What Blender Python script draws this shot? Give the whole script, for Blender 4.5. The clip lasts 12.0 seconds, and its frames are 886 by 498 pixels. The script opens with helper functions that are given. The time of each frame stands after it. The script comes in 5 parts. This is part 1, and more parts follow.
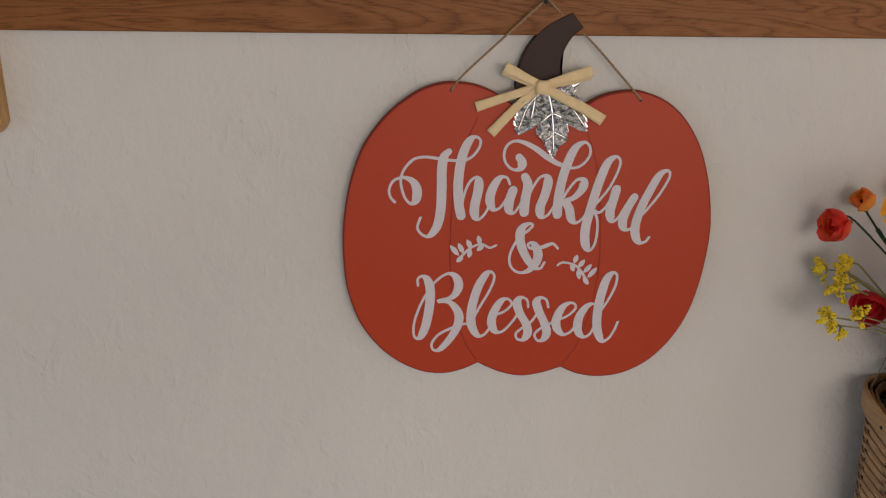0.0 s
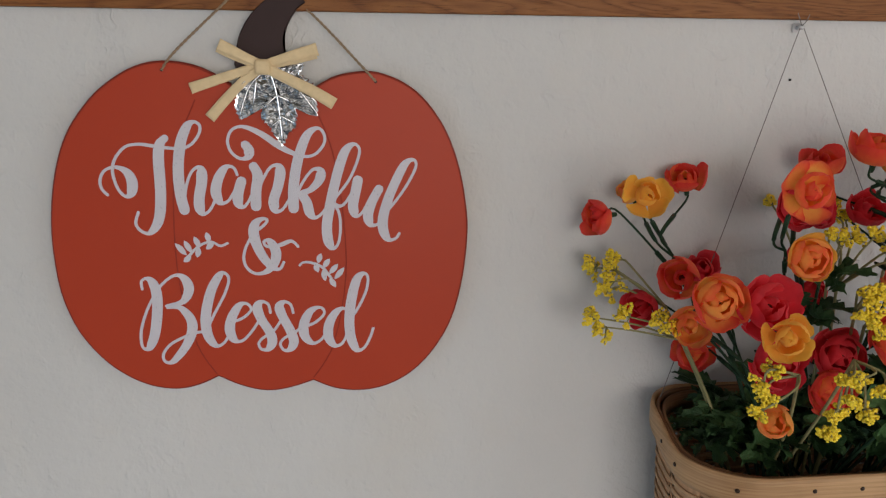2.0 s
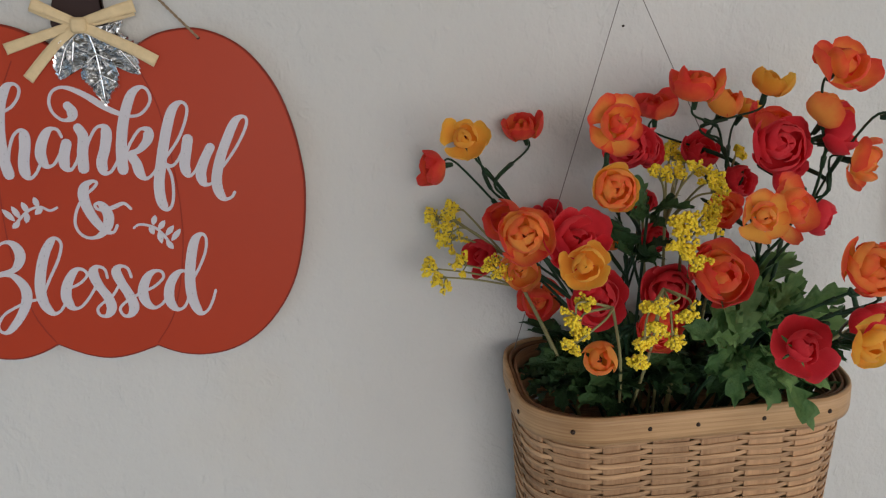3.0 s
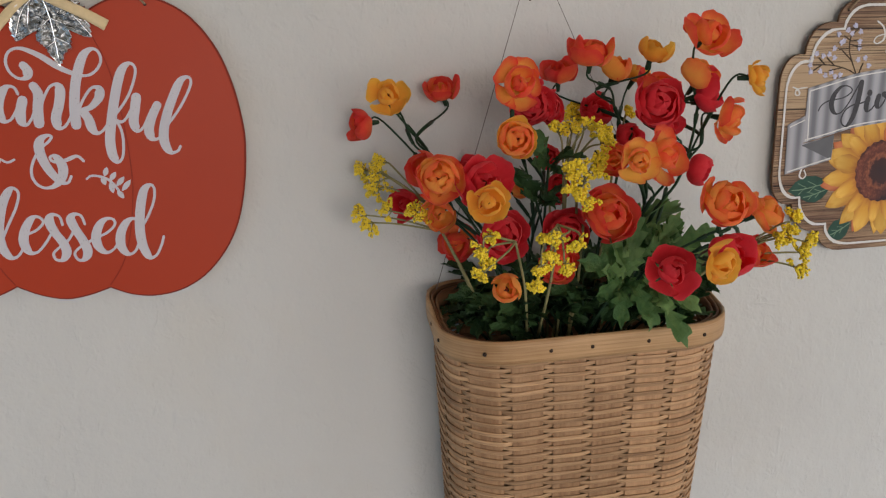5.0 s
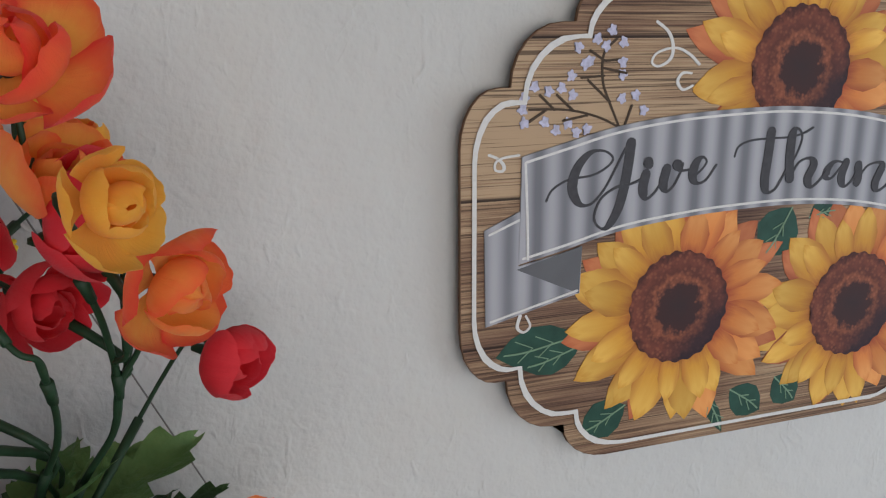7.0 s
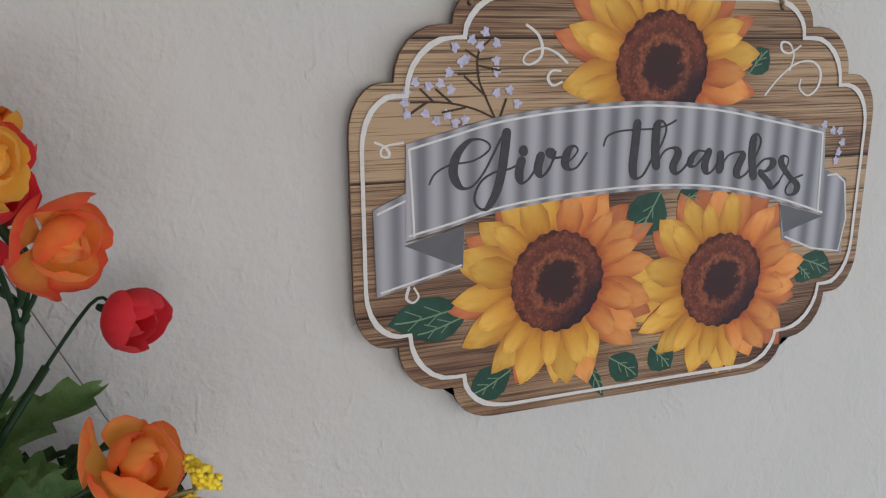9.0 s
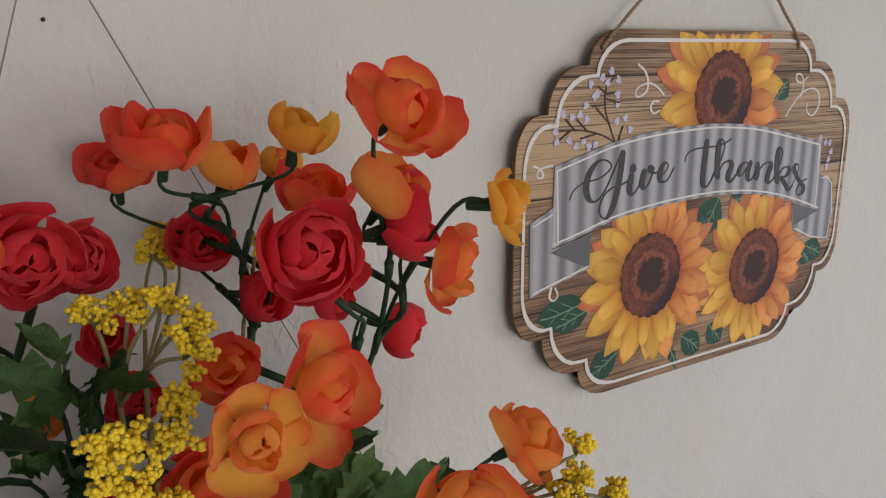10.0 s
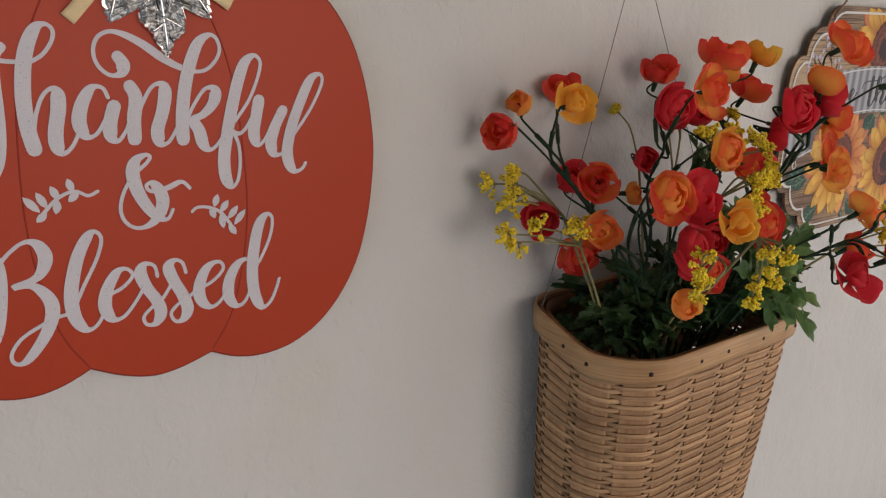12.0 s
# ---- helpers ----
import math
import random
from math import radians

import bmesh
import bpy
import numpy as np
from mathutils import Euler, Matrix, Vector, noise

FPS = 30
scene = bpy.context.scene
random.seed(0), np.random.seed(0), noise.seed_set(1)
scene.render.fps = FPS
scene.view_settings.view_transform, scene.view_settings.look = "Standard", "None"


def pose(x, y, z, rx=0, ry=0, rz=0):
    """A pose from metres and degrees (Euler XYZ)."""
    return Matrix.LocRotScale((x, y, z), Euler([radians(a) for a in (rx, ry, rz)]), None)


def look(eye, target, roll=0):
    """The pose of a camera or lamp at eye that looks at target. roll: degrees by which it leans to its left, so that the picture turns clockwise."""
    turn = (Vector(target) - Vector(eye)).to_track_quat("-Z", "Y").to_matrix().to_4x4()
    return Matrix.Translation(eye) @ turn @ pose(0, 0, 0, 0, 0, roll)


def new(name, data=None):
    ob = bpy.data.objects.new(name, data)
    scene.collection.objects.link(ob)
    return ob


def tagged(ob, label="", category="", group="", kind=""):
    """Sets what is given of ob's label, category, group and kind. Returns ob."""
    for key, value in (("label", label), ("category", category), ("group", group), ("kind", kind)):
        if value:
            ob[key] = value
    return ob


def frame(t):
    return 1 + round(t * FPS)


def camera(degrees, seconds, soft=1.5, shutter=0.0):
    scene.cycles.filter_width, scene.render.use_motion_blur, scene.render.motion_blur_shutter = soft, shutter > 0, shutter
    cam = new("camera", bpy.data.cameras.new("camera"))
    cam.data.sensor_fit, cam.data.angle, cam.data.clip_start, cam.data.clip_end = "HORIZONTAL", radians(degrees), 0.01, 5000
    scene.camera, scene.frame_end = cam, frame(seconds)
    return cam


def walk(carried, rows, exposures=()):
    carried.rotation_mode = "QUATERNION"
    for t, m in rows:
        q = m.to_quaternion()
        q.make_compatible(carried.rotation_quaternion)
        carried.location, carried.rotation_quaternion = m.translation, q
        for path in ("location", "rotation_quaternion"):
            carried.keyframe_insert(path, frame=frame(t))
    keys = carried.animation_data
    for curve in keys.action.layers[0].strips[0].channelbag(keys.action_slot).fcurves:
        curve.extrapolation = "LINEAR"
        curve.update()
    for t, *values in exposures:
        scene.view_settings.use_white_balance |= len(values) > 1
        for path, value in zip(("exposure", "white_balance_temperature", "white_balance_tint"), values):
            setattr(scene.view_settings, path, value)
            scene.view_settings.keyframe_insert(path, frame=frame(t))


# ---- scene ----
cam = camera(58.1, 12.0, 1.2)
PATH = [
    (0, (-0.054, -0.632, 1.769), (0.095, 1.269, 1.164), 0.4),
    (0.5, (-0.045, -0.624, 1.768), (0.111, 1.298, 1.236), -0.6),
    (1, (-0.011, -0.624, 1.754), (0.145, 1.299, 1.227), 0.1),
    (1.5, (0.055, -0.633, 1.724), (0.245, 1.296, 1.233), 0.6),
    (2, (0.134, -0.604, 1.711), (0.35, 1.327, 1.238), 0.3),
    (2.5, (0.216, -0.592, 1.701), (0.448, 1.34, 1.236), -0.5),
    (3, (0.24, -0.624, 1.668), (0.505, 1.307, 1.217), -1.7),
    (3.2, (0.236, -0.645, 1.665), (0.515, 1.283, 1.217), -2.1),
    (4.8, (0.213, -0.735, 1.663), (0.604, 1.166, 1.179), -1.2),
    (5, (0.24, -0.706, 1.656), (0.644, 1.189, 1.161), -1.1),
    (5.5, (0.328, -0.585, 1.663), (0.89, 1.27, 1.167), -0.2),
    (6, (0.423, -0.489, 1.658), (1.048, 1.345, 1.161), -0.5),
    (6.5, (0.536, -0.421, 1.667), (1.136, 1.417, 1.155), -0.3),
    (7, (0.6, -0.357, 1.662), (1.206, 1.482, 1.159), -0.4),
    (7.5, (0.635, -0.357, 1.683), (1.204, 1.487, 1.158), -0.4),
    (7.7, (0.647, -0.356, 1.673), (1.215, 1.492, 1.157), -0.5),
    (9.3, (0.615, -0.425, 1.657), (1.332, 1.381, 1.183), -0.0),
    (9.5, (0.562, -0.412, 1.672), (1.412, 1.33, 1.182), 0.7),
    (10, (0.424, -0.391, 1.68), (1.479, 1.238, 1.197), -0.2),
    (10.5, (0.307, -0.411, 1.685), (1.517, 1.096, 1.167), -1.1),
    (11, (0.183, -0.448, 1.675), (1.41, 1.037, 1.138), -1.3),
    (11.5, (0.049, -0.457, 1.673), (1.25, 1.041, 1.113), -0.2),
    (12, (-0.067, -0.474, 1.677), (1.082, 1.058, 1.1), 1.8),
]
BALANCE = [(0.0, -0.07, 7250, 18), (1.5, 0.03, 6650, 14), (3.0, 0.08, 6400, 11), (5.5, 0.08, 6650, 13), (6.6, 0.08, 6150, 11), (7.6, 0.02, 6050, 11), (9.3, 0.02, 6300, 13), (10.3, -0.02, 6750, 15), (11.0, -0.02, 6900, 16), (12.0, -0.05, 6950, 17)]
walk(cam, [(t, look(eye, target, roll)) for t, eye, target, roll in PATH], BALANCE)

# ---- light ----
world = bpy.data.worlds.new("world")
scene.world = world
world.use_nodes = True
sky = world.node_tree.nodes.new("ShaderNodeTexSky")
sky.sky_type, sky.sun_disc = "NISHITA", False
sky.sun_elevation, sky.sun_rotation = radians(40), radians(140)
world.node_tree.links.new(sky.outputs[0], world.node_tree.nodes["Background"].inputs[0])
world.node_tree.nodes["Background"].inputs[1].default_value = 0.1


def window_light(name, m, w, h, watts, colour):
    """An area lamp standing in a wall opening for the sky's light."""
    lamp = bpy.data.lights.new(name, "AREA")
    lamp.shape, lamp.size, lamp.size_y, lamp.energy, lamp.color = "RECTANGLE", w, h, watts, colour
    new(name, lamp).matrix_world = m


window_light("back_window_daylight", look((0.85, -2.97, 1.60), (0.85, 0, 1.60)), 2.2, 1.3, 36, (1.0, 0.95, 0.895))
window_light("east_window_daylight", look((2.37, -1.25, 1.35), (0, -1.25, 1.35)), 1.2, 1.2, 11, (0.76, 0.90, 1.0))
# Added cool fill from the left; no window is known on that side.
window_light("west_window_daylight", look((-2.37, -1.6, 1.05), (0, -1.6, 1.05)), 1.2, 1.3, 13, (0.50, 0.75, 1.0))
scene.view_settings.exposure = 0.0

# ---- materials ----


class Nodes:
    """A short way to write node materials."""

    def __init__(self, name, rough=0.6, metal=0.0):
        self.m = bpy.data.materials.new(name)
        self.m.use_nodes = True
        self.t = self.m.node_tree
        self.b = self.t.nodes["Principled BSDF"]
        self.b.inputs["Roughness"].default_value = rough
        self.b.inputs["Metallic"].default_value = metal
        self.b.inputs["Specular IOR Level"].default_value = 0.22

    def node(self, kind, ins=(), operation="", data_type="", blend_type=""):
        n = self.t.nodes.new(kind)
        if operation:
            n.operation = operation
        if data_type:
            n.data_type = data_type
        if blend_type:
            n.blend_type = blend_type
        for k, v in dict(ins).items():
            if isinstance(v, bpy.types.NodeSocket):
                self.t.links.new(v, n.inputs[k])
            else:
                n.inputs[k].default_value = v
        return n

    def put(self, name, v):
        if isinstance(v, bpy.types.NodeSocket):
            self.t.links.new(v, self.b.inputs[name])
        else:
            self.b.inputs[name].default_value = v

    def coords(self, scale=(1, 1, 1), shift=(0, 0, 0)):
        c = self.node("ShaderNodeTexCoord")
        return self.node("ShaderNodeMapping", {"Vector": c.outputs["Object"], "Scale": scale, "Location": shift}).outputs[0]

    def noise(self, at, scale, detail=3.0, distort=0.0, rough=0.55):
        return self.node("ShaderNodeTexNoise", {"Vector": at, "Scale": scale, "Detail": detail, "Distortion": distort, "Roughness": rough}).outputs[0]

    def ramp(self, fac, stops):
        r = self.node("ShaderNodeValToRGB", {"Fac": fac})
        e = r.color_ramp.elements
        while len(e) < len(stops):
            e.new(0.5)
        for i, (p, c) in enumerate(stops):
            e[i].position = p
            e[i].color = (*c, 1) if isinstance(c, tuple) else (c, c, c, 1)
        return r.outputs[0]

    def mix(self, fac, a, b, mode="MIX"):
        n = self.node("ShaderNodeMix", data_type="RGBA", blend_type=mode)
        for s, v in ((n.inputs[0], fac), (n.inputs[6], a), (n.inputs[7], b)):
            if isinstance(v, bpy.types.NodeSocket):
                self.t.links.new(v, s)
            else:
                s.default_value = (*v, 1) if isinstance(v, tuple) else v
        return n.outputs[2]

    def math(self, op, a, b=0.0, c=0.0):
        n = self.node("ShaderNodeMath", operation=op)
        for i, v in enumerate((a, b, c)):
            if isinstance(v, bpy.types.NodeSocket):
                self.t.links.new(v, n.inputs[i])
            else:
                n.inputs[i].default_value = v
        return n.outputs[0]

    def bump(self, height, strength=0.3, distance=0.001):
        n = self.node("ShaderNodeBump", {"Height": height, "Strength": strength, "Distance": distance})
        self.put("Normal", n.outputs[0])

    def random(self):
        return self.node("ShaderNodeObjectInfo").outputs["Random"]


def plain(name, colour, rough=0.5, metal=0.0, vary=0.12, scale=90.0, bump=0.15):
    n = Nodes(name, rough, metal)
    f = n.noise(n.coords(), scale)
    dark = tuple(c * (1 - vary) for c in colour)
    light = tuple(min(1, c * (1 + vary)) for c in colour)
    n.put("Base Color", n.mix(f, dark, light))
    n.bump(n.noise(n.coords(), scale * 5), bump, 0.0004)
    return n.m


def wall_material(name, colour):
    """Skip-trowelled plaster under worn off-white paint."""
    n = Nodes(name, 0.62)
    at = n.coords()
    trowel = n.ramp(n.noise(at, 34, 2, 0.9), [(0.50, 0.0), (0.56, 1.0), (0.60, 0.2)])
    mask = n.ramp(n.noise(at, 13, 3), [(0.52, 0.0), (0.66, 1.0)])
    ridges = n.math("MULTIPLY", trowel, mask)
    fleck = n.math("MULTIPLY", n.ramp(n.noise(n.coords((1, 1, 0.55)), 95, 2, 0.6), [(0.54, 0.0), (0.70, 1.0)]), n.ramp(n.noise(at, 16, 2), [(0.44, 0.0), (0.62, 1.0)]))
    lumps = n.noise(at, 30, 4)
    h = n.math("ADD", n.math("MULTIPLY", ridges, 0.13), n.math("ADD", n.math("MULTIPLY", lumps, 1.0), n.math("MULTIPLY", fleck, 0.13)))
    h = n.math("ADD", h, n.math("MULTIPLY", n.noise(at, 260, 3), 0.13))
    n.bump(h, 1.0, 0.0044)
    tone = n.ramp(n.noise(at, 2.6, 3, 0.5), [(0.35, tuple(c * 0.93 for c in colour)), (0.65, colour)])
    n.put("Base Color", n.mix(n.ramp(n.noise(at, 9, 4), [(0.55, 0.0), (0.75, 0.35)]), tone, (colour[0] * 0.96, colour[1] * 0.91, colour[2] * 0.83)))
    return n.m


def oak_material(name, dark, mid, light, along=(3.0, 26, 26), rough=0.5):
    """Open-grained oak: wavy growth rings, fine streaks and short dark pores."""
    n = Nodes(name, rough)
    wide = n.noise(n.coords(along), 1.0, 2, 1.5)
    fine = n.noise(n.coords(tuple(a * 9 for a in along)), 1.3, 4, 0.3)
    pores = n.ramp(n.noise(n.coords((along[0] * 30, along[1] * 42, along[2] * 42)), 1.0, 2), [(0.36, 1.0), (0.45, 0.0)])
    rings = n.math("FRACT", n.math("ADD", n.math("MULTIPLY", wide, 13.0), n.math("MULTIPLY", fine, 0.5)))
    c = n.ramp(rings, [(0.0, dark), (0.10, mid), (0.45, light), (0.80, mid), (1.0, dark)])
    c = n.mix(n.math("MULTIPLY", fine, 0.5), c, mid)
    big = n.noise(n.coords(tuple(a * 0.35 for a in along)), 1.0, 2)
    c = n.mix(n.ramp(big, [(0.35, 0.35), (0.65, 0.0)]), c, dark)
    band_of_pores = n.math("MULTIPLY", pores, n.ramp(rings, [(0.0, 1.0), (0.35, 0.9), (0.6, 0.25), (1.0, 1.0)]))
    n.put("Base Color", n.mix(n.math("MULTIPLY", band_of_pores, 0.42), c, tuple(v * 0.3 for v in dark)))
    n.bump(n.math("SUBTRACT", n.math("MULTIPLY", fine, 0.4), pores), 0.3, 0.0005)
    return n.m


def splint_material(name, dark, light, rough=0.5, along=(12, 12, 600)):
    """Thin split oak, streaked along the strip, each strip of its own tone."""
    n = Nodes(name, rough)
    r = n.random()
    c = n.node("ShaderNodeTexCoord").outputs["Object"]
    shift = n.node("ShaderNodeCombineXYZ", {"X": r, "Y": n.math("MULTIPLY", r, 7.0), "Z": n.math("MULTIPLY", r, 3.0)}).outputs[0]
    at = n.node("ShaderNodeVectorMath", {0: c, 1: shift}, operation="ADD").outputs[0]
    streak = n.noise(n.node("ShaderNodeMapping", {"Vector": at, "Scale": along}).outputs[0], 1.0, 4)
    blotch = n.noise(at, 14, 3)
    col = n.ramp(n.math("ADD", n.math("MULTIPLY", streak, 0.55), n.math("MULTIPLY", blotch, 0.45)), [(0.30, dark), (0.60, light)])
    tone = n.math("ADD", 0.75, n.math("MULTIPLY", r, 0.42))
    n.put("Base Color", n.mix(1.0, col, n.node("ShaderNodeCombineColor", {0: tone, 1: tone, 2: tone}).outputs[0], "MULTIPLY"))
    n.bump(streak, 0.5, 0.0005)
    return n.m


def petal_material(name, base, middle, tip):
    """Dyed polyester cloth, its colour running from the foot of the petal to its edge."""
    n = Nodes(name, 0.75)
    c = n.node("ShaderNodeTexCoord")
    uv = n.node("ShaderNodeSeparateXYZ", {0: c.outputs["UV"]})
    side = n.math("ABSOLUTE", n.math("SUBTRACT", n.math("MULTIPLY", uv.outputs[0], 2.0), 1.0))
    run = n.math("ADD", n.math("MULTIPLY", uv.outputs[1], 0.85), n.math("MULTIPLY", n.math("POWER", side, 3.0), 0.16))
    run = n.math("ADD", run, n.math("MULTIPLY", n.math("SUBTRACT", n.noise(c.outputs["Object"], 2.2, 3), 0.5), 0.5))
    run = n.math("ADD", run, n.math("MULTIPLY", n.math("SUBTRACT", n.random(), 0.5), 0.40))
    col = n.ramp(run, [(0.26, base), (0.62, middle), (0.97, tip)])
    vein = n.noise(n.node("ShaderNodeMapping", {"Vector": c.outputs["UV"], "Scale": (26, 1.6, 1)}).outputs[0], 1.0, 3)
    col = n.mix(n.math("MULTIPLY", vein, 0.20), col, tuple(v * 0.75 for v in middle))
    n.put("Base Color", col)
    n.put("Specular IOR Level", 0.25)
    n.put("Sheen Weight", 0.15)
    weft = n.noise(c.outputs["Object"], 70, 1)
    n.bump(n.math("ADD", vein, n.math("MULTIPLY", weft, 0.35)), 0.55, 0.0009)
    glow = n.node("ShaderNodeBsdfTranslucent", {"Color": col})
    both = n.node("ShaderNodeMixShader", {0: 0.52, 1: n.b.outputs[0], 2: glow.outputs[0]})
    n.t.links.new(both.outputs[0], n.t.nodes["Material Output"].inputs["Surface"])
    return n.m


def leaf_material(name, dark, light, through_light=0.2):
    n = Nodes(name, 0.40)
    c = n.node("ShaderNodeTexCoord").outputs["Object"]
    r = n.random()
    f = n.math("ADD", n.math("MULTIPLY", n.noise(c, 3.0, 4), 0.7), n.math("MULTIPLY", r, 0.4))
    col = n.ramp(f, [(0.3, dark), (0.85, light)])
    n.put("Base Color", col)
    n.bump(n.math("ADD", n.noise(c, 7, 2), n.math("MULTIPLY", n.noise(c, 30, 2), 0.3)), 0.8, 0.003)
    glow = n.node("ShaderNodeBsdfTranslucent", {"Color": col})
    both = n.node("ShaderNodeMixShader", {0: through_light, 1: n.b.outputs[0], 2: glow.outputs[0]})
    n.t.links.new(both.outputs[0], n.t.nodes["Material Output"].inputs["Surface"])
    return n.m


def glitter_material(name):
    n = Nodes(name, 0.55)
    at = n.coords()
    v = n.node("ShaderNodeTexVoronoi", {"Vector": at, "Scale": 1400.0})
    spark = n.ramp(n.node("ShaderNodeSeparateColor", {0: v.outputs["Color"]}).outputs[0], [(0.982, 0.0), (0.988, 1.0)])
    n.put("Base Color", n.mix(n.noise(at, 60), (0.50, 0.477, 0.515), (0.57, 0.545, 0.58)))
    n.put("Metallic", n.math("MULTIPLY", spark, 0.25))
    n.put("Roughness", n.math("SUBTRACT", 0.6, n.math("MULTIPLY", spark, 0.42)))
    n.bump(v.outputs["Distance"], 0.5, 0.0004)
    return n.m


def pumpkin_paint():
    n = Nodes("orange_red_paint", 0.42)
    at = n.coords()
    grain = n.noise(n.coords((9, 9, 140)), 2.0, 4)
    n.put("Specular IOR Level", 0.18)
    c = n.mix(n.noise(at, 8, 3), (0.35, 0.0365, 0.0125), (0.39, 0.0420, 0.0145))
    n.put("Base Color", n.mix(n.math("MULTIPLY", grain, 0.25), c, (0.355, 0.039, 0.0155)))
    n.bump(n.noise(at, 900, 2), 0.12, 0.0003)
    return n.m


def printed_planks():
    """The printed board: weathered planks side by side, dark seams between them."""
    n = Nodes("printed_wood_planks", 0.55)
    c = n.node("ShaderNodeTexCoord").outputs["Object"]
    z = n.node("ShaderNodeSeparateXYZ", {0: c}).outputs[2]
    rows = n.math("ADD", n.math("MULTIPLY", z, 14.08), 9.73)
    index = n.math("FLOOR", rows)
    part_of = n.math("FRACT", rows)
    shift = n.node("ShaderNodeCombineXYZ", {"X": n.math("MULTIPLY", index, 3.7), "Y": 0.0, "Z": n.math("MULTIPLY", index, 1.3)}).outputs[0]
    at = n.node("ShaderNodeVectorMath", {0: c, 1: shift}, operation="ADD").outputs[0]
    grain = n.noise(n.node("ShaderNodeMapping", {"Vector": at, "Scale": (10, 10, 1100)}).outputs[0], 1.0, 6, 0.2, 0.75)
    broad = n.noise(n.node("ShaderNodeMapping", {"Vector": at, "Scale": (7, 7, 110)}).outputs[0], 1.0, 4, 0.8)
    zone = n.noise(n.node("ShaderNodeMapping", {"Vector": at, "Scale": (6, 6, 9)}).outputs[0], 1.0, 2)
    f = n.math("ADD", n.math("MULTIPLY", grain, 0.75), n.math("ADD", n.math("MULTIPLY", broad, 0.40), n.math("MULTIPLY", zone, 0.95)))
    f = n.math("MULTIPLY", f, 0.8)
    col = n.ramp(f, [(0.664, (0.060, 0.028, 0.019)), (0.768, (0.150, 0.082, 0.052)), (0.856, (0.262, 0.162, 0.096)), (0.952, (0.41, 0.285, 0.176))])
    crack = n.ramp(n.noise(n.node("ShaderNodeMapping", {"Vector": at, "Scale": (12, 12, 1000)}).outputs[0], 1.0, 3), [(0.38, 1.0), (0.47, 0.0)])
    col = n.mix(n.math("MULTIPLY", crack, 0.75), col, (0.035, 0.016, 0.010))
    seam = n.ramp(part_of, [(0.0, 1.0), (0.012, 1.0), (0.030, 0.0), (1.0, 0.0)])
    n.put("Base Color", n.mix(n.math("MULTIPLY", seam, 0.95), col, (0.015, 0.006, 0.004)))
    return n.m


def corrugated_print():
    n = Nodes("printed_grey_corrugated_metal", 0.5)
    c = n.node("ShaderNodeTexCoord").outputs["Object"]
    x = n.node("ShaderNodeSeparateXYZ", {0: c}).outputs[0]
    wave = n.math("MULTIPLY", n.math("ADD", n.math("SINE", n.math("MULTIPLY", x, 452.0)), 1.0), 0.5)
    wave = n.math("ADD", wave, n.math("MULTIPLY", n.math("SUBTRACT", n.noise(n.coords((30, 30, 4)), 2.0), 0.5), 0.55))
    n.put("Base Color", n.ramp(wave, [(0.0, (0.155, 0.155, 0.175)), (0.45, (0.25, 0.25, 0.275)), (1.0, (0.36, 0.355, 0.385))]))
    return n.m


def seed_head():
    n = Nodes("printed_brown_seed_head", 0.6)
    c = n.node("ShaderNodeTexCoord").outputs["Object"]
    rad = n.node("ShaderNodeVectorMath", {0: c}, operation="LENGTH").outputs["Value"]
    v = n.node("ShaderNodeTexVoronoi", {"Vector": c, "Scale": 430.0})
    dots = n.ramp(v.outputs["Distance"], [(0.15, 1.0), (0.5, 0.0)])
    run = n.math("ADD", n.math("MULTIPLY", rad, 33.0), n.math("MULTIPLY", n.math("SUBTRACT", n.noise(c, 170, 4), 0.5), 0.50))
    ring = n.ramp(run, [(0.0, (0.034, 0.018, 0.020)), (0.40, (0.046, 0.018, 0.018)), (0.52, (0.22, 0.068, 0.036)), (0.64, (0.095, 0.028, 0.020)), (0.82, (0.16, 0.045, 0.028)), (0.97, (0.060, 0.018, 0.015))])
    show = n.ramp(run, [(0.38, 0.0), (0.50, 0.9), (0.62, 0.30), (0.85, 0.45), (1.0, 0.4)])
    col = n.mix(n.math("MULTIPLY", dots, show), ring, (0.30, 0.10, 0.055))
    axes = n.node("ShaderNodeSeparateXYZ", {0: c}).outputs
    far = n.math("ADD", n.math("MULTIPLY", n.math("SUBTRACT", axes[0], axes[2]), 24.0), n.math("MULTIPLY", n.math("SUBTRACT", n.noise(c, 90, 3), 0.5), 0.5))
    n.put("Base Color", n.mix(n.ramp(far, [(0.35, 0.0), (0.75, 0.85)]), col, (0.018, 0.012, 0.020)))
    return n.m


